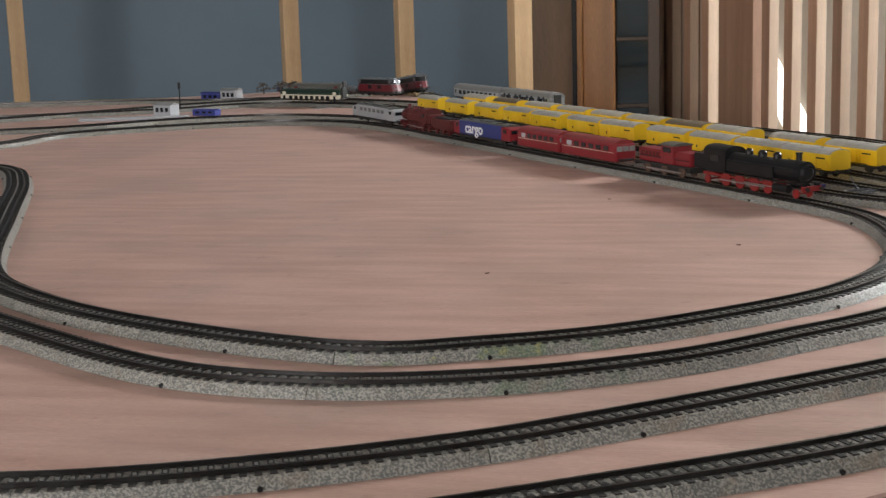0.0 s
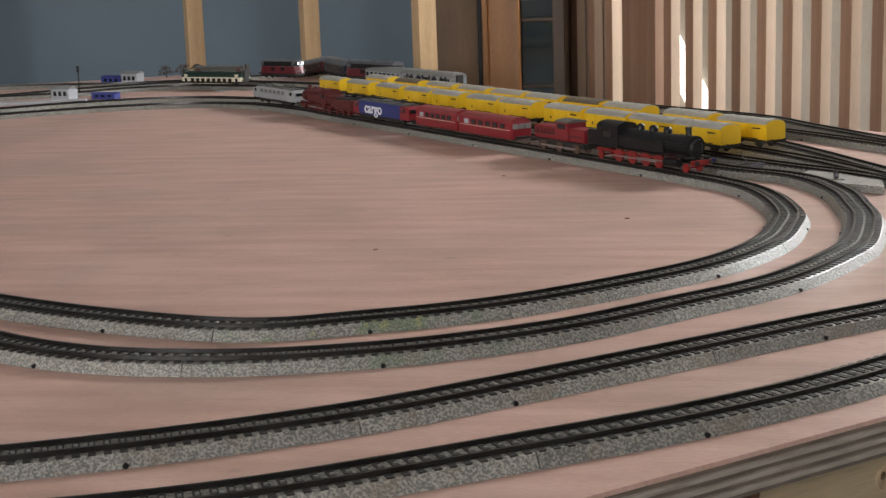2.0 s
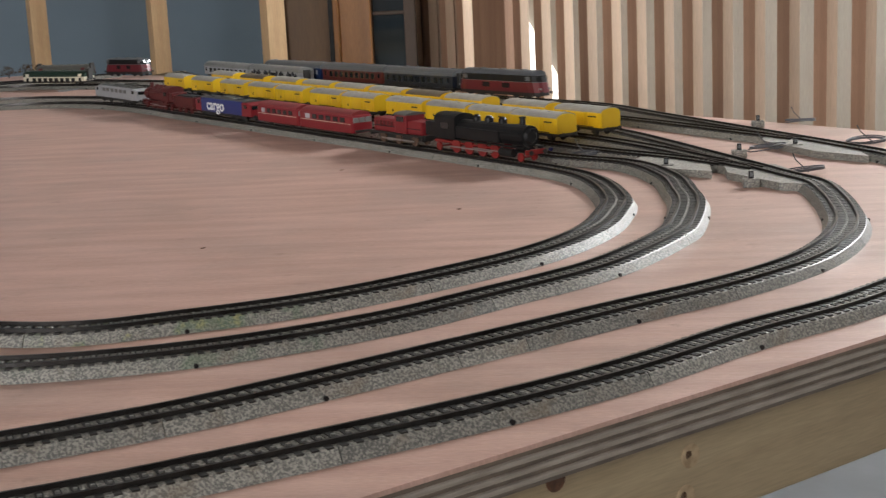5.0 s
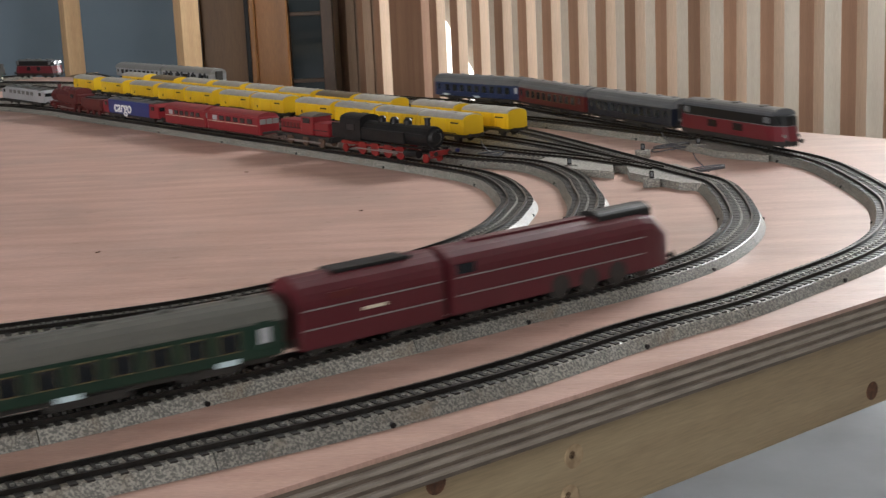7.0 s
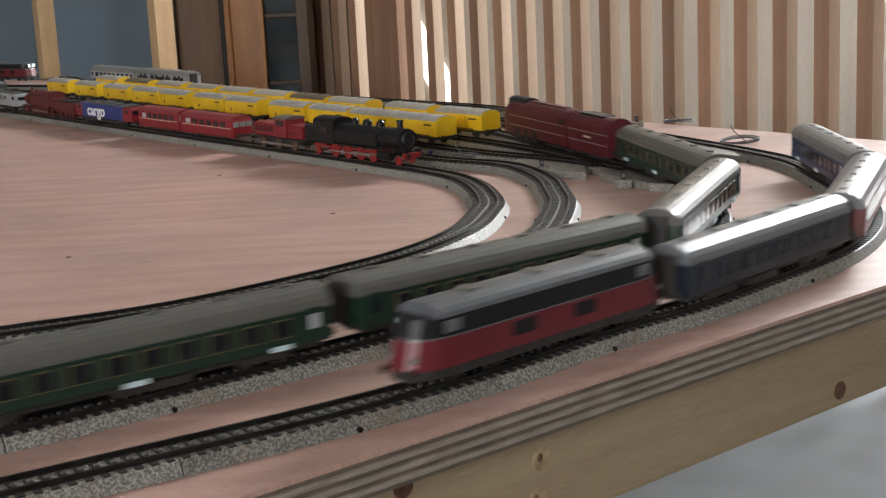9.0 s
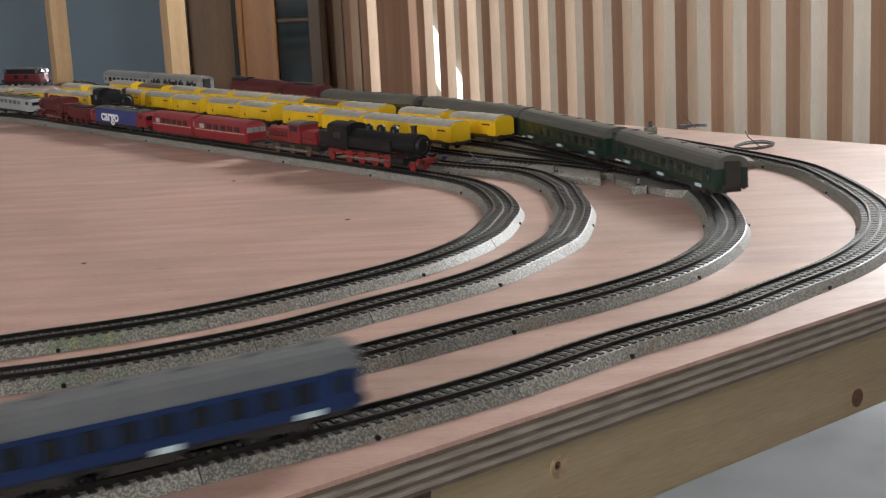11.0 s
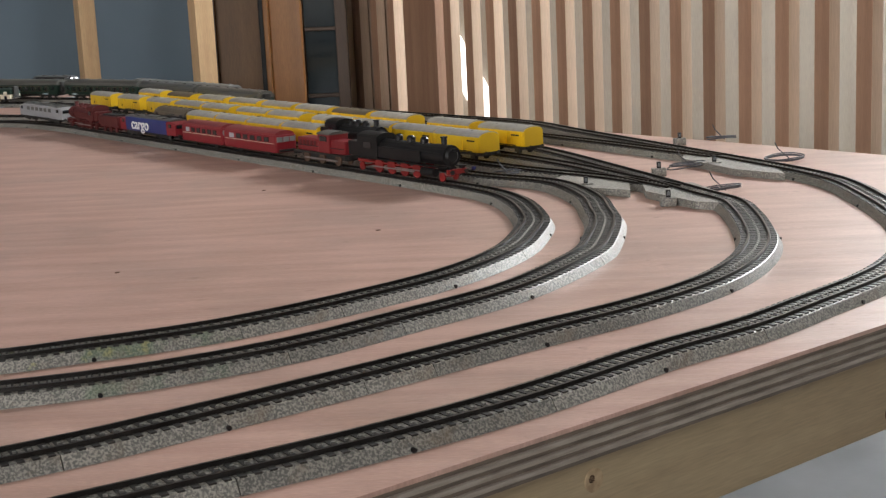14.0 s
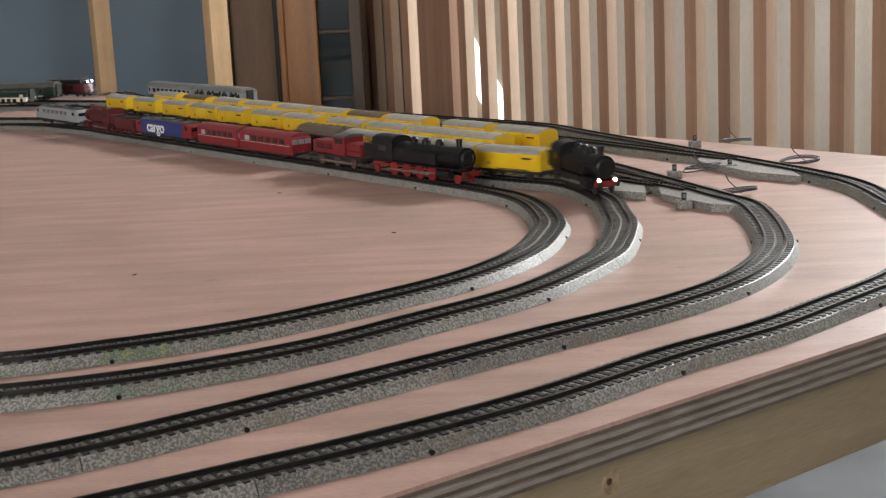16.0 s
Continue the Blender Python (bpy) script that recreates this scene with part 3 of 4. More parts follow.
# ---- trains ----
def outline_round(w, h, z0, r, top=0.0, n=5):
    """A car's cross-section (y, z): upright sides, an arched top."""
    pts = [(-w / 2, z0), (-w / 2, h - r)]
    for i in range(1, n * 2):
        a = math.pi * (1 - i / (2 * n))
        pts.append((math.cos(a) * w / 2, h - r + math.sin(a) * r))
    return pts + [(w / 2, h - r), (w / 2, z0)]


def wheel_set(parent, xs, r, mat, w=0.0165, rim=IRON):
    for x in xs:
        bm = bmesh.new()
        for s in (-1, 1):
            cyl(bm, (x, s * (w / 2 - 0.0008), r), (x, s * (w / 2 + 0.0012), r), r, 16)
        cyl(bm, (x, -w / 2, r), (x, w / 2, r), 0.001, 6)
        part("wheelset", bm, mat, parent, smooth=False)


def bogie(parent, x, mat=UNDER, l=0.034, r=0.0048, w=0.024):
    bm = bmesh.new()
    for s in (-1, 1):
        box(bm, (x, s * w / 2, r + 0.001), (l, 0.002, 0.005), 0.0008)
        for k in (-0.32, 0.32):
            box(bm, (x + l * k, s * (w / 2 + 0.0008), r), (0.004, 0.002, 0.005), 0.0006)
    box(bm, (x, 0, r + 0.004), (l * 0.6, w, 0.003))
    b = part("bogie", bm, mat, parent)
    wheel_set(b, (x - l * 0.32, x + l * 0.32), r, mat)


def buffers(parent, x, z=0.0115, mat=UNDER):
    for s in (-1, 1):
        sg = 1 if x > 0 else -1
        bm = bmesh.new()
        cyl(bm, (x, s * 0.0095, z), (x + sg * 0.004, s * 0.0095, z), 0.0009, 8)
        cyl(bm, (x + sg * 0.004, s * 0.0095, z), (x + sg * 0.0047, s * 0.0095, z), 0.0026, 10)
        part("buffer", bm, mat, parent)


def coach(label, l, body, roof, windows=9, w=0.033, h=0.045, plates=0, pane=WINDOW, stripe=None, name="passenger_coach", door=None):
    t = thing(name, Matrix.Identity(4), label, "model coach")
    z0, eave = 0.009, h - 0.011
    part("body", box(bmesh.new(), (0, 0, (z0 + eave) / 2), (l, w, eave - z0), 0.0012), body, t)
    part("roof", prism(bmesh.new(), [(y, z) for y, z in outline_round(w + 0.0006, h, eave - 0.0008, 0.0105)], -l / 2 - 0.0005, l / 2 + 0.0005), roof, t, smooth=False)
    step = (l - 0.045) / windows
    bm = bmesh.new()
    box(bm, (0, 0, 0), (step * 0.58, 0.0012, 0.0098), 0.0004)
    base = edge = None
    for s in (-1, 1):
        for i in range(windows):
            x = -l / 2 + 0.0225 + (i + 0.5) * step
            if base is None:
                base = ob = part("window", bm, pane, t)
            else:
                ob = base.copy()
                scene.collection.objects.link(ob)
            ob.location = (x, s * (w / 2 + 0.0002), eave - 0.0085)
            if stripe is None:
                if edge is None:
                    edge = rim = part("window_frame", box(bmesh.new(), (0, 0, 0), (step * 0.58 + 0.001, 0.0010, 0.0108)), GOLD, t)
                else:
                    rim = edge.copy()
                    scene.collection.objects.link(rim)
                rim.location = (x, s * (w / 2 + 0.0001), eave - 0.0085)
    for s in (-1, 1):
        bm = bmesh.new()
        box(bm, (0, s * (w / 2 + 0.0003), eave - 0.0142), (l - 0.05, 0.0006, 0.0006))
        part("window_rail", bm, stripe or body, t)
        for sx in (-1, 1):
            bm = bmesh.new()
            box(bm, (sx * (l / 2 - 0.0115), s * (w / 2 + 0.0001), z0 + 0.0125), (0.009, 0.0011, eave - z0 - 0.004), 0.0004)
            part("door", bm, door or body, t)
            bm = bmesh.new()
            box(bm, (sx * (l / 2 - 0.0115), s * (w / 2 + 0.0004), eave - 0.0075), (0.0062, 0.0011, 0.0085), 0.0004)
            part("door_window", bm, HOUSE_WHITE if (door is None and plates and sx > 0 and s < 0) else pane, t)
        for j in range(plates):
            bm = bmesh.new()
            box(bm, (-l * 0.36 + j * l * 0.36, s * (w / 2 + 0.0004), eave - 0.019 - 0.001 * (j % 2)), (0.0125, 0.0008, 0.0028))
            part("lettering_bar", bm, PLATE, t, "pale blue destination bar")
    for sx in (-1, 1):
        part("gangway", box(bmesh.new(), (sx * (l / 2 + 0.002), 0, 0.0225), (0.005, 0.014, 0.024), 0.001), UNDER, t)
        bogie(t, sx * (l / 2 - 0.042))
        buffers(t, sx * l / 2)
    part("underframe", box(bmesh.new(), (0, 0, 0.0075), (l * 0.96, w * 0.72, 0.004)), UNDER, t)
    part("equipment_box", box(bmesh.new(), (l * 0.05, 0, 0.0045), (l * 0.18, w * 0.8, 0.005), 0.0008), UNDER, t)
    for i in range(6):
        x = -l / 2 + (i + 0.5) * l / 6
        part("roof_vent", box(bmesh.new(), (x, 0, h + 0.0002), (0.006, 0.005, 0.0016), 0.0005), roof, t)
    return t


def goods_wagon(l, roof, w=0.0295, h=0.035):
    t = thing("goods_wagon", Matrix.Identity(4), "yellow covered goods wagon with a %s arched roof" % ("dull brown" if roof is BROWN_ROOF else "silver-grey"), "model wagon", "yellow goods wagons")
    z0, eave = 0.0105, h - 0.0062
    part("body", prism(bmesh.new(), outline_round(w, h - 0.0012, z0, 0.0055), -l / 2, l / 2), YELLOW, t)
    k = outline_round(w + 0.0012, h, eave, 0.0062)
    part("roof", prism(bmesh.new(), k[1:-1] + [(w / 2 - 0.001, eave + 0.0002), (-w / 2 + 0.001, eave + 0.0002)], -l / 2 + 0.0012, l / 2 - 0.0012), roof, t)
    for i in range(5):
        x = -l / 2 + (i + 0.5) * l / 5
        part("roof_vent", box(bmesh.new(), (x, 0.004 * (-1) ** i, h - 0.0004), (0.0035, 0.003, 0.0016), 0.0004), roof, t)
    for s in (-1, 1):
        part("sliding_door", box(bmesh.new(), (0, s * (w / 2 + 0.0003), (z0 + eave) / 2), (l * 0.26, 0.0012, eave - z0 - 0.002), 0.0004), YELLOW, t)
        part("door_rail", box(bmesh.new(), (l * 0.08, s * (w / 2 + 0.0006), z0 + 0.001), (l * 0.5, 0.0009, 0.0009)), UNDER, t)
        part("lettering_bar", box(bmesh.new(), (l * 0.30, s * (w / 2 + 0.0003), eave - 0.005), (l * 0.17, 0.0006, 0.0017)), UNDER, t, "dark lettering bar")
        part("sign_mark", box(bmesh.new(), (-l * 0.3, s * (w / 2 + 0.0003), eave - 0.012), (0.0022, 0.0006, 0.0035)), UNDER, t)
        for x in (-l * 0.44, -l * 0.22, l * 0.22, l * 0.44):
            part("side_post", box(bmesh.new(), (x, s * (w / 2 + 0.0002), (z0 + eave) / 2), (0.0012, 0.001, eave - z0)), YELLOW, t)
    part("chassis", box(bmesh.new(), (0, 0, 0.0085), (l * 0.97, w * 0.8, 0.0038), 0.0005), UNDER, t)
    for x in (-l * 0.3, l * 0.3):
        for s in (-1, 1):
            part("axle_guard", box(bmesh.new(), (x, s * 0.0115, 0.006), (0.009, 0.0016, 0.006), 0.0006), UNDER, t)
    wheel_set(t, (-l * 0.3, l * 0.3), 0.005, UNDER)
    for sx in (-1, 1):
        buffers(t, sx * l / 2, 0.0095)
    return t


def steam_engine(label, l, body, frame_mat, wheel_mat, lamp=None, tender=0.0, w=0.026, h=0.046):
    """A boiler with cab, domes, chimney and running gear; x runs towards the chimney."""
    t = thing("steam_locomotive", Matrix.Identity(4), label, "model locomotive")
    e = l - tender
    x0 = l / 2 - e
    bz, br = 0.0275, 0.0112
    bm = bmesh.new()
    cyl(bm, (x0 + e * 0.30, 0, bz), (l / 2 - e * 0.055, 0, bz), br, 20)
    part("boiler", bm, body, t, smooth=False)
    bm = bmesh.new()
    cyl(bm, (l / 2 - e * 0.18, 0, bz), (l / 2 - e * 0.05, 0, bz), br + 0.0007, 20)
    cyl(bm, (l / 2 - e * 0.05, 0, bz), (l / 2 - e * 0.038, 0, bz), br * 0.8, 20, br * 0.55)
    part("smokebox", bm, body, t)
    part("chimney", cyl(cyl(bmesh.new(), (l / 2 - e * 0.115, 0, bz + br - 0.001), (l / 2 - e * 0.115, 0, h + 0.001), 0.0032, 12), (l / 2 - e * 0.115, 0, h + 0.0005), (l / 2 - e * 0.115, 0, h + 0.002), 0.004, 12), body, t)
    for k, r in ((0.30, 0.0048), (0.43, 0.0052), (0.55, 0.0046)):
        x = l / 2 - e * k
        part("dome", cyl(cyl(bmesh.new(), (x, 0, bz + br - 0.002), (x, 0, h - 0.003), r, 14), (x, 0, h - 0.003), (x, 0, h - 0.0005), r, 14, r * 0.5), body, t)
    bm = bmesh.new()
    prism(bm, outline_round(w + 0.002, h - 0.0005, 0.0165, 0.006), x0 + e * 0.11, x0 + e * 0.32)
    part("cab", bm, body, t)
    for s in (-1, 1):
        part("cab_window", box(bmesh.new(), (x0 + e * 0.22, s * (w / 2 + 0.0011), 0.031), (e * 0.08, 0.001, 0.007)), WINDOW, t)
        part("side_tank", box(bmesh.new(), (x0 + e * 0.52, s * (w / 2 - 0.003), 0.0245), (e * 0.44, 0.006, 0.0135), 0.0014), body, t)
        part("running_board", box(bmesh.new(), (x0 + e * 0.56, s * (w / 2 - 0.001), 0.0162), (e * 0.84, 0.006, 0.0013)), body, t)
        part("cylinder", cyl(bmesh.new(), (l / 2 - e * 0.24, s * 0.0125, 0.0095), (l / 2 - e * 0.12, s * 0.0125, 0.0095), 0.0045, 12), body, t)
        part("coupling_rod", box(bmesh.new(), (x0 + e * 0.46, s * 0.0118, 0.0072), (e * 0.42, 0.0009, 0.0016)), IRON, t)
        part("piston_rod", box(bmesh.new(), (x0 + e * 0.62, s * 0.0128, 0.0092), (e * 0.26, 0.0009, 0.0012)), IRON, t)
        part("frame_side", box(bmesh.new(), (x0 + e * 0.5, s * 0.0088, 0.0115), (e * 0.62, 0.0015, 0.0020), 0.0005), frame_mat, t)
        part("handrail", cyl(bmesh.new(), (x0 + e * 0.35, s * (br + 0.001), bz + 0.004), (l / 2 - e * 0.08, s * (br + 0.001), bz + 0.004), 0.0004, 6), body, t)
    part("bunker", box(bmesh.new(), (x0 + e * 0.06, 0, 0.0255), (e * 0.11, w, 0.017), 0.001), body, t)
    part("buffer_beam", box(bmesh.new(), (l / 2 - 0.002, 0, 0.0115), (0.003, 0.026, 0.0055), 0.0005), SIGNAL_RED if frame_mat is not BROWN_RED else BROWN_RED, t)
    part("rear_frame", box(bmesh.new(), (x0 + e * 0.13, 0, 0.0115), (e * 0.12, 0.018, 0.0038), 0.001), frame_mat, t)
    wheel_set(t, [x0 + e * k for k in (0.30, 0.43, 0.56, 0.68)], 0.0082, wheel_mat, 0.0175)
    wheel_set(t, [x0 + e * 0.12, l / 2 - e * 0.08], 0.005, wheel_mat, 0.0175)
    buffers(t, l / 2 - 0.001, 0.0115)
    for y, z in ((-0.0085, 0.0155), (0.0085, 0.0155), (0, 0.0345)):
        if z > 0.03 and lamp:
            continue
        bm = bmesh.new()
        cyl(bm, (l / 2 - 0.006, y, z), (l / 2 - 0.001, y, z), 0.0021, 12)
        part("headlamp", bm, body, t)
        if lamp:
            bm = bmesh.new()
            cyl(bm, (l / 2 - 0.001, y, z), (l / 2 - 0.0004, y, z), 0.0019, 12)
            part("lamp_glass", bm, lamp, t, "glowing warm headlamp glass")
    if tender:
        xt = -l / 2 + tender / 2
        part("tender_body", box(bmesh.new(), (xt, 0, 0.0215), (tender * 0.93, w, 0.017), 0.0012), body, t)
        part("coal_load", box(bmesh.new(), (xt, 0, 0.0305), (tender * 0.7, w * 0.7, 0.003), 0.001), BLACK, t)
        part("tender_frame", box(bmesh.new(), (xt, 0, 0.0115), (tender * 0.9, 0.02, 0.004)), frame_mat, t)
        wheel_set(t, [xt - tender * 0.28, xt, xt + tender * 0.28], 0.0052, wheel_mat)
    return t


def electric_engine(label, l, body, ends, w=0.032, h=0.04, word=""):
    t = thing("electric_locomotive", Matrix.Identity(4), label, "model locomotive")
    part("body", box(bmesh.new(), (0, 0, 0.0225), (l * 0.74, w, 0.024), 0.0018), body, t)
    for sx in (-1, 1):
        prism_bm = prism(bmesh.new(), [(-w / 2, 0.0105), (-w / 2, 0.0325), (-w / 2 + 0.003, 0.0345), (w / 2 - 0.003, 0.0345), (w / 2, 0.0325), (w / 2, 0.0105)], sx * l * 0.365, sx * (l / 2 - 0.001), taper=(0.86, 0.80, 0.0022))
        part("cab_end", prism_bm, ends, t)
        bm = box(bmesh.new(), (sx * (l / 2 - 0.0035), 0, 0.0255), (0.007, w * 0.74, 0.0062), 0.0008)
        part("windscreen", bm, WINDOW, t)
        for s in (-1, 1):
            part("side_window", box(bmesh.new(), (sx * l * 0.415, s * w * 0.468, 0.0265), (l * 0.045, 0.0014, 0.0062), 0.0004), WINDOW, t)
        buffers(t, sx * (l / 2 - 0.002), 0.0105)
        bogie(t, sx * l * 0.27, l=l * 0.26, r=0.0058)
        # folded current collector
        bm = bmesh.new()
        for s in (-1, 1):
            cyl(bm, (sx * l * 0.20, s * 0.007, 0.0362), (sx * l * 0.34, s * 0.005, 0.039), 0.0006, 6)
            cyl(bm, (sx * l * 0.34, s * 0.005, 0.039), (sx * l * 0.22, s * 0.006, 0.0408), 0.0006, 6)
        cyl(bm, (sx * l * 0.22, -0.012, 0.0412), (sx * l * 0.22, 0.012, 0.0412), 0.0008, 6)
        part("pantograph", bm, UNDER, t)
    part("roof", prism(bmesh.new(), outline_round(w * 0.86, 0.0368, 0.0335, 0.003), -l * 0.40, l * 0.40), GREY_ROOF, t)
    part("roof_gear", box(bmesh.new(), (0, 0, 0.0375), (l * 0.2, w * 0.4, 0.002), 0.0006), GREY_ROOF, t)
    part("skirt", box(bmesh.new(), (0, 0, 0.0085), (l * 0.5, w * 0.8, 0.005), 0.001), UNDER, t)
    if word:
        for s in (-1, 1):
            cu = bpy.data.curves.new("lettering", "FONT")
            cu.body, cu.size, cu.extrude, cu.align_x, cu.align_y = word, 0.027, 0.0003, "CENTER", "CENTER"
            ob = new("lettering", cu)
            ob.parent = t
            ob.matrix_basis = pose(-s * l * -0.10 if s > 0 else -l * 0.10, s * (w / 2 + 0.0004), 0.0225, 90, 0, 180 if s > 0 else 0)
            cu.materials.append(LETTER_WHITE)
            cu.offset = 0.0004
            ob["label"] = "white lettering"
    else:
        for s in (-1, 1):
            for k in range(6):
                part("side_grille", box(bmesh.new(), ((k - 2.5) * l * 0.1, s * (w / 2), 0.0265), (l * 0.06, 0.001, 0.007), 0.0003), GREY_ROOF, t)
    return t


def railbus(label, l, w=0.031, h=0.034):
    t = thing("railbus", Matrix.Identity(4), label, "model railcar", "red railbus pair")
    part("body", box(bmesh.new(), (0, 0, 0.017), (l, w, 0.023), 0.003), RED, t)
    part("roof", prism(bmesh.new(), outline_round(w * 0.94, h, 0.0280, 0.0058), -l / 2 + 0.003, l / 2 - 0.003), material("railbus_roof", (0.24, 0.035, 0.038), 0.4, second=(0.19, 0.03, 0.03), scale=60, amount=0.6), t)
    n = 6
    for s in (-1, 1):
        for i in range(n):
            x = -l * 0.40 + (i + 0.5) * l * 0.8 / n
            part("window", box(bmesh.new(), (x, s * (w / 2 + 0.0001), 0.0225), (l * 0.085, 0.001, 0.0062), 0.0003), HOUSE_WHITE if i == 0 else WINDOW, t)
        part("trim_strip", box(bmesh.new(), (0, s * (w / 2 + 0.0002), 0.0178), (l * 0.94, 0.0006, 0.0006)), CREAM, t)
    for sx in (-1, 1):
        for y in (-0.0095, 0, 0.0095):
            # Pale paint instead of dark glass: the reflection is in the colour.
            part("windscreen", box(bmesh.new(), (sx * (l / 2 + 0.0001), y, 0.0228), (0.001, 0.0082, 0.0066), 0.0003), PALE_ROOF, t, "pane with a pale reflection painted into its colour")
        part("bumper", box(bmesh.new(), (sx * (l / 2 + 0.001), 0, 0.0085), (0.003, 0.022, 0.003), 0.0006), UNDER, t)
    part("underframe", box(bmesh.new(), (0, 0, 0.0062), (l * 0.8, w * 0.7, 0.004)), UNDER, t)
    wheel_set(t, (-l * 0.26, l * 0.26), 0.0052, UNDER)
    return t


def shunter(label, l, w=0.028):
    t = thing("diesel_shunter", Matrix.Identity(4), label, "model locomotive")
    m = material("shunter_red", (0.19, 0.014, 0.018), 0.4, second=(0.14, 0.011, 0.014), scale=60, amount=0.6)
    part("long_hood", box(bmesh.new(), (-l * 0.22, 0, 0.0225), (l * 0.46, w * 0.8, 0.0165), 0.002), m, t)
    part("short_hood", box(bmesh.new(), (l * 0.33, 0, 0.0225), (l * 0.28, w * 0.8, 0.0165), 0.002), m, t)
    part("cab", box(bmesh.new(), (l * 0.10, 0, 0.0262), (l * 0.22, w, 0.0235), 0.0015), m, t)
    part("cab_roof", prism(bmesh.new(), outline_round(w + 0.002, 0.0405, 0.0370, 0.0035), -l * 0.02, l * 0.22), GREY_ROOF, t)
    for s in (-1, 1):
        part("cab_window", box(bmesh.new(), (l * 0.10, s * (w / 2 + 0.0002), 0.0322), (l * 0.13, 0.001, 0.0062), 0.0003), WINDOW, t)
        part("handrail", cyl(bmesh.new(), (-l * 0.44, s * w * 0.46, 0.0215), (l * 0.46, s * w * 0.46, 0.0215), 0.0005, 6), UNDER, t)
        for i in range(5):
            part("hood_grille", box(bmesh.new(), (-l * 0.38 + i * l * 0.07, s * w * 0.402, 0.024), (l * 0.045, 0.001, 0.007)), BROWN_RED, t)
        part("coupling_rod", box(bmesh.new(), (0, s * 0.0112, 0.0062), (l * 0.62, 0.0009, 0.0018)), IRON, t)
    part("footplate", box(bmesh.new(), (0, 0, 0.0132), (l * 0.97, w, 0.0022), 0.0005), UNDER, t)
    part("frame", box(bmesh.new(), (0, 0, 0.0095), (l * 0.86, 0.013, 0.006)), UNDER, t)
    wheel_set(t, (-l * 0.3, 0, l * 0.3), 0.0066, material("spoked_wheel", (0.13, 0.075, 0.05), 0.5, second=(0.05, 0.03, 0.02), scale=200, amount=0.8), 0.017)
    for sx in (-1, 1):
        part("buffer_beam", box(bmesh.new(), (sx * l * 0.485, 0, 0.0115), (0.002, w, 0.005)), UNDER, t)
        buffers(t, sx * l * 0.49, 0.0115)
    return t


def diesel_engine(label, l, w=0.032, h=0.0445):
    """A main-line diesel: red below, black round the windows, a grey roof, sloping noses."""
    t = thing("diesel_locomotive", Matrix.Identity(4), label, "model locomotive")

    def shell(z0, z1, mat, name, inset=0.0):
        bm = bmesh.new()
        rings = []
        prof = [(-0.5, 0.30, 0.0), (-0.485, 0.62, 0.0), (-0.44, 0.90, 0.0), (-0.38, 1.0, 0.0), (0.38, 1.0, 0.0), (0.44, 0.90, 0.0), (0.485, 0.62, 0.0), (0.5, 0.30, 0.0)]
        for sgn in (0, 1):
            z = z1 if sgn else z0
            lean = (z - 0.012) * 0.28 if z > 0.022 else 0.0
            left = [(x * (l - 2 * lean), -w / 2 * (k - inset)) for x, k, _ in prof]
            right = [(x * (l - 2 * lean), w / 2 * (k - inset)) for x, k, _ in prof[::-1]]
            rings.append([bm.verts.new((x, y, z)) for x, y in left + right])
        k = len(rings[0])
        fs = [bm.faces.new((rings[0][i], rings[0][(i + 1) % k], rings[1][(i + 1) % k], rings[1][i])) for i in range(k)]
        fs += [bm.faces.new(rings[0][::-1]), bm.faces.new(rings[1])]
        bmesh.ops.recalc_face_normals(bm, faces=fs)
        return part(name, bm, mat, t)
    shell(0.0055, 0.0105, UNDER, "skirt", 0.04)
    shell(0.0105, 0.0262, material("engine_red", (0.13, 0.009, 0.016), 0.42, second=(0.10, 0.008, 0.013), scale=40, amount=0.5), "lower_body")
    shell(0.0262, 0.0269, DIM_ROOF, "trim_band")
    shell(0.0269, 0.0370, BLACK, "upper_body", 0.01)
    part("roof", prism(bmesh.new(), outline_round(w * 0.97, h, 0.0368, 0.0076), -l * 0.42, l * 0.42), material("engine_roof", (0.10, 0.105, 0.115), 0.28, second=(0.07, 0.075, 0.08), scale=60, amount=0.6), t)
    for sx in (-1, 1):
        bogie(t, sx * l * 0.28, l=l * 0.24, r=0.0058)
        buffers(t, sx * (l / 2 - 0.003), 0.0105)
        for s in (-1, 1):
            part("windscreen", box(bmesh.new(), (sx * (l * 0.462 - 0.004), s * 0.0062, 0.0322), (0.006, 0.0095, 0.0068), 0.0006, rot=Matrix.Rotation(sx * -0.3, 3, "Y")), WINDOW, t, "dark glossy windscreen")
            part("side_window", box(bmesh.new(), (sx * l * 0.375, s * (w / 2 - 0.0002), 0.0322), (l * 0.05, 0.0014, 0.0062), 0.0003), DIM_ROOF, t)
            part("headlamp", cyl(bmesh.new(), (sx * (l * 0.476), s * 0.0088, 0.0165), (sx * (l * 0.476 + 0.003), s * 0.0088, 0.0165), 0.0017, 12), PALE_ROOF, t)
            part("side_hatch", box(bmesh.new(), (sx * l * 0.12, s * (w / 2 + 0.0001), 0.0205), (l * 0.085, 0.001, 0.008), 0.0003), BLACK, t)
    for k in (-0.25, 0.0, 0.25):
        part("roof_vent", cyl(bmesh.new(), (l * k, 0, h - 0.001), (l * k, 0, h + 0.0008), 0.006, 16), GREY_ROOF, t)
    return t


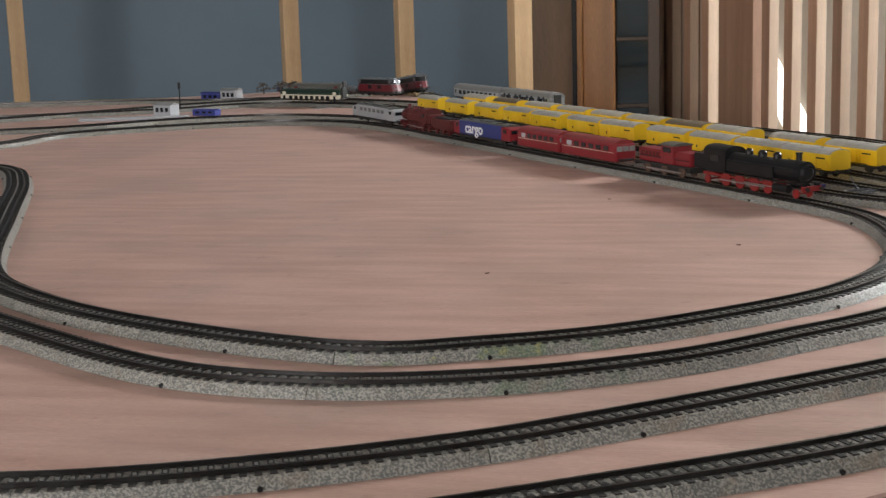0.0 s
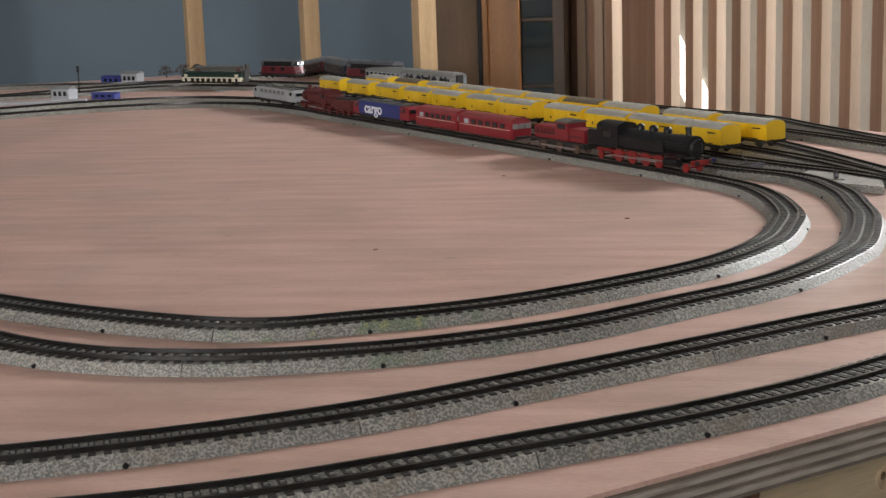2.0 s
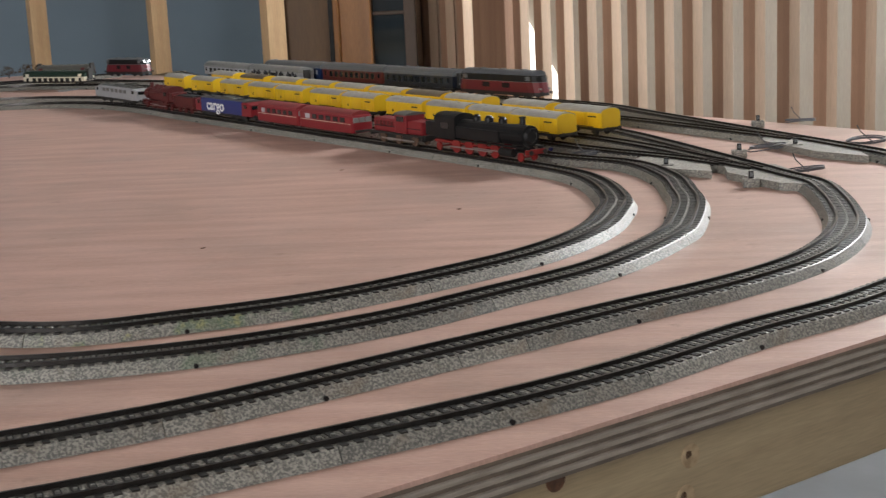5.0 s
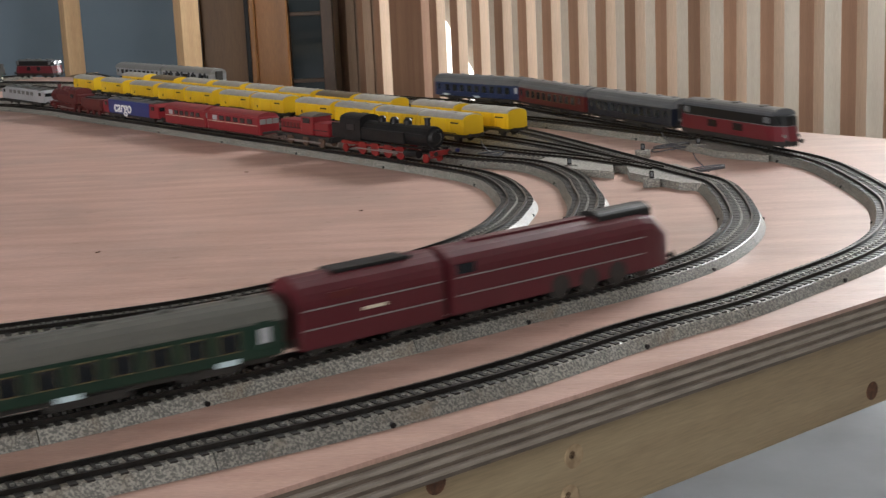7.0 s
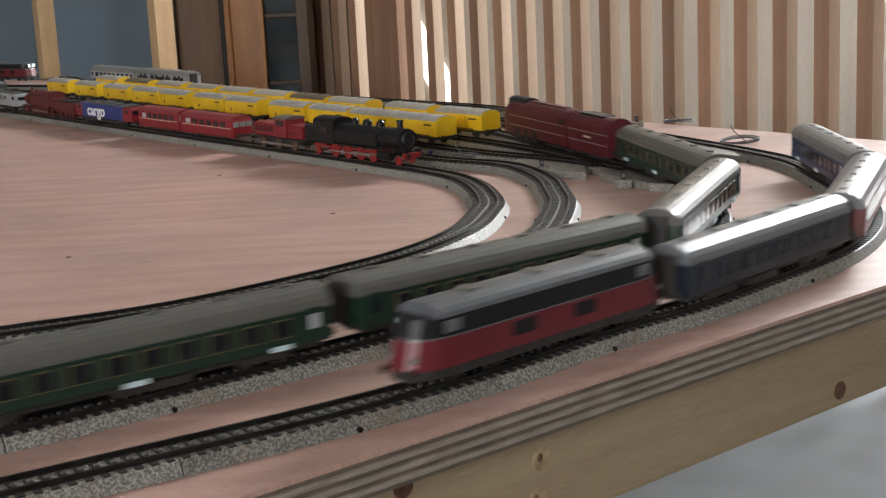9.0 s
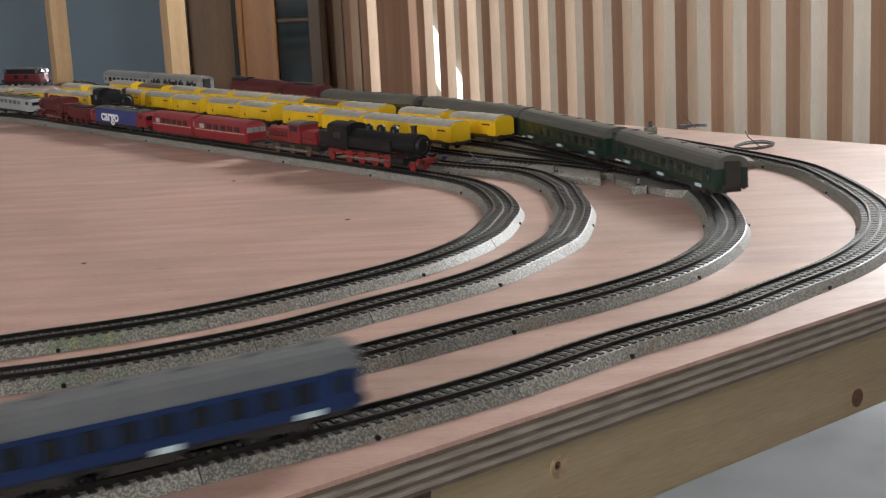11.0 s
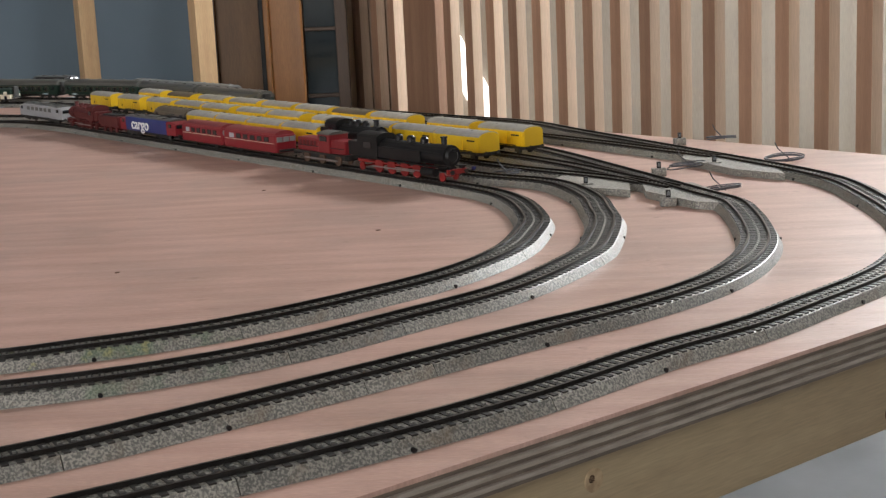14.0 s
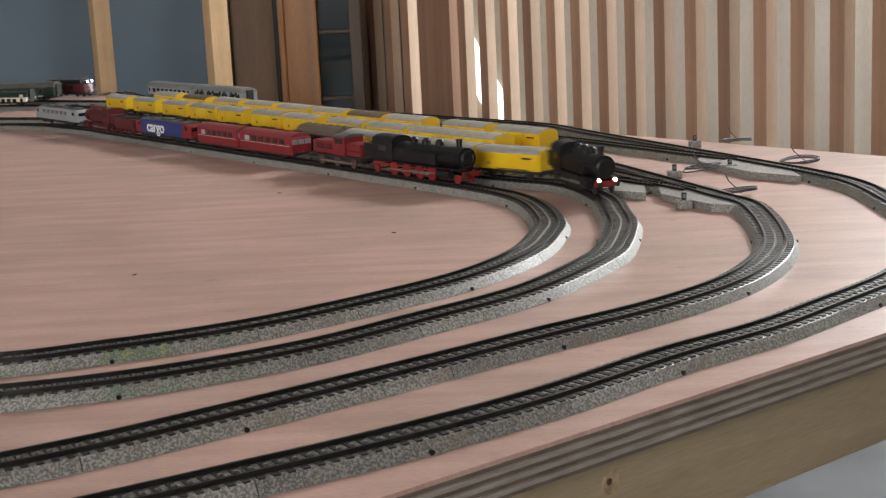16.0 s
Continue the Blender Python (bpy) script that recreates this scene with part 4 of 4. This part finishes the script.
def streamliner(label, l, rear=False, w=0.031, h=0.046):
    """A streamlined shroud: rounded nose, skirt to the wheels, two pale lines; or its tender."""
    t = thing("tender" if rear else "streamlined_locomotive", Matrix.Identity(4), label, "model locomotive")
    bm = bmesh.new()
    cuts = [(-0.5, 1.0, 1.0), (0.5, 1.0, 1.0)] if rear else [(-0.5, 1.0, 1.0), (0.34, 1.0, 1.0), (0.40, 0.95, 0.95), (0.435, 0.88, 0.80), (0.465, 0.76, 0.68), (0.49, 0.56, 0.60), (0.5, 0.36, 0.54)]
    rings = []
    for x, ky, kz in cuts:
        o = outline_round(w, h, 0.0062, 0.0125)
        slant = 0.0 if rear else max(0.0, x - 0.40) * 0.25
        rings.append([bm.verts.new((x * l - slant * (z - 0.01) * l * 0.6, y * ky, 0.0062 + (z - 0.0062) * kz)) for y, z in o])
    k = len(rings[0])
    fs = [bm.faces.new((r[i], r[(i + 1) % k], q[(i + 1) % k], q[i])) for r, q in zip(rings, rings[1:]) for i in range(k)]
    fs += [bm.faces.new(rings[0][::-1]), bm.faces.new(rings[-1])]
    bmesh.ops.recalc_face_normals(bm, faces=fs)
    part("shroud", bm, WINE, t)
    for s in (-1, 1):
        for z in (0.0175, 0.0285):
            part("pale_line", box(bmesh.new(), (-l * (0.0 if rear else 0.07), s * (w / 2 + 0.0002), z), (l * (0.98 if rear else 0.82), 0.0006, 0.0007)), PALE_ROOF, t, "thin pale lining")
        for i in range(0 if rear else 3):
            part("wheel_opening", cyl(bmesh.new(), (l * (-0.05 + i * 0.13), s * (w / 2 - 0.0012), 0.0085), (l * (-0.05 + i * 0.13), s * (w / 2 + 0.0003), 0.0085), 0.0078, 16), UNDER, t)
        if rear:
            part("lettering_bar", box(bmesh.new(), (0, s * (w / 2 + 0.0002), 0.0232), (l * 0.16, 0.0006, 0.0018)), CREAM, t)
            part("side_panel", box(bmesh.new(), (l * -0.22, s * (w / 2 + 0.0003), 0.0345), (l * 0.18, 0.0008, 0.004)), BROWN_RED, t)
        else:
            part("cab_window", box(bmesh.new(), (-l * 0.44, s * (w / 2 - 0.0004), 0.0335), (l * 0.07, 0.0016, 0.006)), WINDOW, t)
    if rear:
        part("coal_bunker", box(bmesh.new(), (l * 0.05, 0, h - 0.0010), (l * 0.55, w * 0.5, 0.003), 0.001), BLACK, t)
        for x in (-0.28, 0.28):
            bogie(t, x * l, l=0.03)
    else:
        part("smoke_cowl", prism(bmesh.new(), outline_round(w * 0.62, h + 0.0035, h - 0.006, 0.0045), l * 0.16, l * 0.405), BLACK, t, "black cowl round the chimney")
        part("roof_ridge", box(bmesh.new(), (-l * 0.12, 0, h), (l * 0.5, 0.008, 0.002), 0.0008), WINE, t)
        wheel_set(t, [l * k for k in (-0.38, -0.05, 0.08, 0.21, 0.36)], 0.0072, UNDER)
    for sx in (-1, 1):
        buffers(t, sx * (l / 2 - 0.003), 0.0105)
    return t


# ---- standing trains ----
def stand(t, s0, s1, n, turn=0, tall=1.0):
    c = U * ((s0 + s1) / 2) + N * n
    t.matrix_world = pose(c.x, c.y, RAIL_TOP, 0, 0, U_ANGLE + turn)
    t.scale = (1.0, 1.0, tall)
    return t


WAG = 0.092
wagons = [goods_wagon(WAG, SILVER_ROOF), goods_wagon(WAG, BROWN_ROOF)]


def wagon_at(s, n, roof=0):
    c = U * (s - WAG / 2) + N * n
    ob = copy_thing(wagons[roof], pose(c.x, c.y, RAIL_TOP, 0, 0, U_ANGLE))
    return ob


stand(wagons[0], -1.297, -1.297 - WAG, N3)
for s in (-1.391, -1.491, -1.596, -1.724, -1.825, -1.944, -2.046, -2.159, -2.285, -2.415):
    wagon_at(s, N3 + (-1.297 - s) * 0.02)
for s in (-1.296, -1.409, -1.552, -1.768, -1.878, -1.993, -2.112, -2.371):
    wagon_at(s, N4 + (-1.5 - s) * 0.03)
stand(wagons[1], -1.658, -1.658 - WAG, N4 + 0.005)
wagon_at(-2.237, N4 + 0.02, 1)
stand(steam_engine("black steam locomotive with red wheels and frame", 0.196, BLACK, SIGNAL_RED, SIGNAL_RED), -1.388, -1.191, N1)
stand(shunter("small red diesel shunter with a grey cab roof", 0.119), -1.512, -1.393, N1)
stand(railbus("red railbus motor car with pale windscreens", 0.140), -1.694, -1.553, N1)
stand(railbus("red railbus trailer coupled to its motor car", 0.121), -1.820, -1.699, N1)
stand(electric_engine("blue and red electric locomotive lettered cargo", 0.193, BLUE_PAINT, RED, word="cargo"), -2.036, -1.842, N1, tall=0.86)
stand(steam_engine("oxide-red steam locomotive with tender", 0.206, BROWN_RED, BROWN_RED, BROWN_RED, tender=0.080), -2.252, -2.044, N1, 180, tall=0.86)
stand(electric_engine("plain silver-grey electric locomotive with folded pantographs", 0.198, SILVER, SILVER), -2.470, -2.271, N1, tall=0.86)
for i, (pt, lb) in enumerate(((True, "silver-grey coach with a blue zigzag pattern"), (False, "pale grey coach with small dark windows"))):
    c = coach(lb, 0.205, SILVER, PALE_ROOF, windows=8 if i else 5, h=0.040, stripe=SILVER)
    stand(c, -2.352 - i * 0.208, -2.352 - i * 0.208 - 0.205, 1.250 - i * 0.003, tall=0.86)
    if pt:
        for s in (-1, 1):
            for k in range(8):
                part("zigzag_bar", box(bmesh.new(), (-0.082 + k * 0.0235, s * 0.0172, 0.0205), (0.008, 0.0006, 0.019), rot=Matrix.Rotation(0.5 * (-1) ** k, 3, "Y")), DARK_BLUE, c)


def far_stand(t, a, b):
    a, b = Vector(a), Vector(b)
    c, v = (a + b) / 2, b - a
    t.matrix_world = pose(c.x, c.y, RAIL_TOP, 0, 0, math.degrees(math.atan2(v.y, v.x)))


far_stand(coach("cream and green railcar", 0.165, CREAM, GREEN, 8, h=0.030), (-1.067, 2.951), (-0.915, 2.886))
far_stand(coach("dark red railcar with a grey roof", 0.131, BROWN_RED, GREY_ROOF, 6, h=0.031), (-1.096, 3.115), (-0.969, 3.081))
far_stand(diesel_engine("dark red and black diesel locomotive standing far off", 0.127, h=0.040), (-0.945, 3.133), (-0.835, 3.069))


# ---- small things ----
def coil(x, y, r, label):
    cu = bpy.data.curves.new("wire_coil", "CURVE")
    cu.dimensions, cu.bevel_depth, cu.bevel_resolution = "3D", 0.0007, 1
    rr = random.Random(int((x + y) * 1000))
    for k in range(3):
        sp = cu.splines.new("POLY")
        n = 26
        sp.points.add(n - 1)
        ph, ec = rr.uniform(0, 6), rr.uniform(0.5, 0.75)
        for i in range(n):
            a = ph + i / n * math.tau * 1.25
            q = r * (1 + 0.12 * math.sin(3 * a + ph))
            sp.points[i].co = (math.cos(a) * q * 1.2, math.sin(a) * q * ec, 0.0012 + 0.004 * abs(math.sin(a * 0.5 + ph)) + 0.0012 * k, 1)
    sp = cu.splines.new("POLY")
    sp.points.add(2)
    for i, c in enumerate(((r * 0.4, 0, 0.002), (-r * 0.3, 0.004, 0.015), (-r * 0.5, 0.004, 0.022))):
        sp.points[i].co = (*c, 1)
    cu.materials.append(WIRE)
    ob = tagged(new("wire_coil", cu), label, "cable")
    ob.matrix_world = pose(x, y, 0.0008, 0, 0, 20)


coil(0.253, 1.573, 0.018, "loose coil of thin grey wire on the tabletop")
coil(0.257, 1.395, 0.018, "loose coil of thin grey wire with an end sticking up")
coil(0.336, 1.809, 0.017, "small dark bundle of wire near the table edge")
coil(0.370, 1.598, 0.020, "tangle of grey wire on the tabletop")
coil(0.047, 1.571, 0.015, "crumpled pale wire between the tracks")


def lantern(x, y):
    t = thing("point_lantern", pose(x, y, 0.0), "small black turnout lantern with dull grey plates", "model signal", "turnout lanterns")
    part("base", box(bmesh.new(), (0, 0, 0.0045), (0.016, 0.010, 0.009), 0.0012), BED, t)
    part("lamp_box", box(bmesh.new(), (0, 0, 0.0125), (0.0045, 0.0045, 0.007), 0.0006), BLACK, t)
    for s in (-1, 1):
        part("lamp_plate", box(bmesh.new(), (0, s * 0.0024, 0.0128), (0.003, 0.0005, 0.004)), DIM_ROOF, t)


for x, y in ((0.127, 1.448), (0.216, 1.533), (0.196, 1.335), (0.281, 1.794), (0.283, 1.564)):
    lantern(x, y)
# wide plates of the turnouts beside the running rails
for pts in (((0.268, 1.280), (0.218, 1.309), (0.181, 1.384), (0.185, 1.440), (0.235, 1.428)), ((0.167, 1.395), (0.116, 1.434), (0.095, 1.492), (0.120, 1.541), (0.176, 1.496)),
            ((0.338, 1.458), (0.295, 1.506), (0.254, 1.612), (0.275, 1.684), (0.339, 1.578))):
    th = tagged(part("turnout_plate", slab_poly(bmesh.new(), pts, 0.0002, 0.0078), BED), "grey printed tinplate turnout bed beside the rails", "model track", "turnout plates")

# far yard: huts, a platform, vehicles and a signal
def hut(name, x, y, sx, sy, h, mat, roof, label, ang=-15):
    t = thing(name, pose(x, y, 0, 0, 0, ang), label, "model building")
    part("wall", box(bmesh.new(), (0, 0, h * 0.42), (sx, sy, h * 0.84), 0.0008), mat, t)
    part("roof", prism(bmesh.new(), [(-sy * 0.56, h * 0.82), (0, h), (sy * 0.56, h * 0.82)], -sx * 0.54, sx * 0.54), roof, t)
    for k in (-0.28, 0.0, 0.28):
        part("window", box(bmesh.new(), (sx * k, -sy / 2, h * 0.5), (sx * 0.16, 0.001, h * 0.3)), WINDOW, t)


hut("model_hut", -1.255, 2.726, 0.044, 0.03, 0.030, HOUSE_WHITE, PALE_ROOF, "small white model hut with dark windows on a platform")
hut("model_hut", -1.259, 3.128, 0.044, 0.03, 0.032, HOUSE_WHITE, PALE_ROOF, "small white model house by the far track")
hut("model_van", -1.312, 3.142, 0.054, 0.022, 0.022, MODEL_BLUE, MODEL_BLUE, "small blue model van by a white house")
hut("model_van", -1.172, 2.741, 0.058, 0.02, 0.014, MODEL_BLUE, MODEL_BLUE, "low blue model wagon load beside a track")
part_platform = tagged(part("model_platform", box(bmesh.new(), (0, 0, 0.003), (0.22, 0.025, 0.006), 0.001), HOUSE_WHITE), "narrow pale model platform", "model platform")
part_platform.matrix_world = pose(-1.297, 2.655, 0, 0, 0, 14)
for x, y, l, a in ((-0.911, 2.976, 0.26, 62), (-1.149, 2.975, 0.16, 12)):
    st = tagged(part("pale_strip", box(bmesh.new(), (0, 0, 0.001), (l, 0.016, 0.002), 0.0004), HOUSE_WHITE), "pale bare strip lying between the far tracks", "strip")
    st.matrix_world = pose(x, y, 0, 0, 0, a)
sig = thing("model_signal", pose(-1.302, 2.915, 0), "thin black model signal mast", "model signal")
part("mast", cyl(bmesh.new(), (0, 0, 0), (0, 0, 0.056), 0.0014, 8), BLACK, sig)
part("head", box(bmesh.new(), (0, 0, 0.052), (0.005, 0.005, 0.014), 0.001), BLACK, sig)
part("foot", box(bmesh.new(), (0, 0, 0.002), (0.02, 0.014, 0.004), 0.001), BLACK, sig)
for x, y, r in ((-1.253, 3.343, 0.018), (-1.206, 3.335, 0.021), (-1.181, 3.361, 0.019)):
    t = thing("model_bush", pose(x, y, 0), "dark green and brown model bush at the table edge", "model tree", "model bushes")
    rr = random.Random(int(r * 9000 + x * 100))
    verts, faces = [], []
    for _ in range(160):
        a, e, q = rr.uniform(0, 6.28), rr.uniform(-0.2, 1.4), r * rr.uniform(0.55, 1.0)
        c = Vector((math.cos(a) * math.cos(e) * q, math.sin(a) * math.cos(e) * q, 0.004 + r * 0.4 + math.sin(e) * q))
        d = [Vector((rr.uniform(-1, 1), rr.uniform(-1, 1), rr.uniform(-1, 1))) * 0.0032 for _ in range(3)]
        o = len(verts)
        verts += [c + v for v in d]
        faces.append((o, o + 1, o + 2))
    me = bpy.data.meshes.new("foliage")
    me.from_pydata(verts, [], faces)
    me.materials.append(material("bush_leaf", (0.05, 0.045, 0.025), 0.8, second=(0.09, 0.04, 0.02), scale=200, amount=0.8))
    fo = new("foliage", me)
    fo.parent = t
    part("trunk", cyl(bmesh.new(), (0, 0, 0), (0, 0, r), 0.0016, 8), UNDER, t)
# chips and specks on the tabletop
speck = tagged(part("sawdust_speck", box(bmesh.new(), (0, 0, 0.0003), (0.004, 0.0022, 0.0006), 0.0002), KNOT), "small dark chip lying on the plywood", "chip", "specks on the tabletop")
speck.matrix_world = pose(-0.083, 1.274, 0, 0, 0, 20)
copy_thing(speck, pose(-0.293, 1.131, 0, 0, 0, 60))
copy_thing(speck, pose(-0.227, 1.558, 0, 0, 0, -20))
blue_bit = tagged(part("blue_plug", box(bmesh.new(), (0, 0, 0.003), (0.012, 0.007, 0.006), 0.0015), MODEL_BLUE), "small blue plug lying between the tracks", "plug")
blue_bit.matrix_world = pose(0.016, 1.637, 0.0002, 0, 0, 30)

# ---- moving trains ----
red_engine = streamliner("wine-red streamlined steam locomotive with pale lining", 0.195)
red_tender = streamliner("wine-red streamlined tender with pale lining", 0.100, rear=True)
green_a = coach("dark green passenger coach with a grey roof", 0.240, GREEN, GREY_ROOF, 10, plates=3, h=0.040)
greens = [green_a] + [copy_thing(green_a, Matrix.Identity(4)) for _ in range(3)]
v_engine = diesel_engine("red and black diesel locomotive with a grey roof", 0.205)
blue_coach = coach("dark blue passenger coach with a grey roof", 0.200, DARK_BLUE, DIM_ROOF, 9, h=0.041, stripe=DARK_BLUE)
red_coach = coach("dark red passenger coach with a grey roof", 0.200, BROWN_RED, DIM_ROOF, 9, h=0.041)
tail_coach = coach("blue passenger coach with a dull grey roof", 0.200, COACH_BLUE, DIM_ROOF, 9, h=0.041, stripe=COACH_BLUE, plates=2)
freight = steam_engine("small black steam locomotive with lit headlamps", 0.130, BLACK, UNDER, UNDER, lamp=LIGHT_ON)
freight_wagons = [copy_thing(wagons[0], Matrix.Identity(4)) for _ in range(4)]
freight_tail = coach("short dark goods van with a brown roof", 0.110, UNDER, BROWN_ROOF, 2, h=0.036, stripe=UNDER, name="goods_van")


def ride(line, way, keys, consist, times):
    """Vehicles follow a line; keys: (seconds, place of the train's head along the line); way: +1 or -1."""
    def head(t):
        k = keys
        if t <= k[0][0]:
            (a, x), (b, y) = k[0], k[1]
        elif t >= k[-1][0]:
            (a, x), (b, y) = k[-2], k[-1]
        else:
            j = max(i for i in range(len(k) - 1) if k[i][0] <= t)
            (a, x), (b, y) = k[j], k[j + 1]
        return x + (y - x) * (t - a) / (b - a)
    off = 0.0
    for ob, length, gap in consist:
        rows = []
        for t in times:
            d = head(t) - way * off
            p = line.at(d - way * length * 0.18)
            q = line.at(d - way * length * 0.82)
            zp, zq = (ramp_z(d - way * length * 0.18), ramp_z(d - way * length * 0.82)) if line is LINE_D else (0.0, 0.0)
            v = (p - q).normalized()
            c = (p + q) / 2
            tip = math.degrees(math.atan2(zp - zq, (p - q).length))
            rows.append((t, pose(c.x, c.y, RAIL_TOP + (zp + zq) / 2, 0, -tip, math.degrees(math.atan2(v.y, v.x)))))
        walk(ob, rows)
        off += length + gap


def motions():
    times = [i * 0.2 for i in range(81)]
    c, d, b = LINE_C.near, LINE_D.near, LINE_B.near
    k = [(6.5, c(-0.021, 0.808)), (7.0, c(0.140, 0.941)), (7.5, c(0.243, 1.093)), (8.0, c(0.258, 1.324)), (8.5, c(0.195, 1.538))]
    k += [(s, c(x, y) + 1.333) for s, x, y in ((11.0, 0.257, 1.225), (11.5, 0.220, 1.408), (12.0, 0.140, 1.646), (12.5, 0.043, 1.857))]
    k = [(0.0, k[0][1] - 2.7)] + k + [(16.0, k[-1][1] + 1.5)]
    ride(LINE_C, 1, k, [(red_engine, 0.195, 0.006), (red_tender, 0.100, 0.012)] + [(g, 0.240, 0.020) for g in greens], times)
    k = [(0.0, d(-0.790, 3.200)), (1.5, d(-0.640, 2.915)), (3.0, d(-0.447, 2.678)), (4.0, d(-0.240, 2.440)), (6.3, d(0.246, 1.748)), (6.5, d(0.285, 1.661)), (7.0, d(0.365, 1.462)), (7.5, d(0.379, 1.234)), (8.0, d(0.313, 1.021)), (8.5, d(0.145, 0.826))]
    k += [(10.8, d(0.029, 0.723) - 0.829), (11.0, d(-0.050, 0.665) - 0.829), (16.0, d(-0.050, 0.665) - 0.829 - 2.2)]
    ride(LINE_D, -1, k, [(v_engine, 0.205, 0.008), (blue_coach, 0.200, 0.008), (red_coach, 0.200, 0.008), (tail_coach, 0.200, 0.01)], times)
    k = [(12.5, b(-0.292, 1.985)), (13.0, b(-0.202, 1.852)), (14.0, b(-0.095, 1.708)), (14.5, b(-0.029, 1.618)), (15.0, b(0.010, 1.565)), (15.5, b(0.072, 1.490)), (16.0, b(0.122, 1.376))]
    k = [(0.0, k[0][1] + 2.6)] + k
    ride(LINE_B, -1, k, [(freight, 0.130, 0.006)] + [(g, WAG, 0.005) for g in freight_wagons] + [(freight_tail, 0.110, 0.005)], times)


motions()
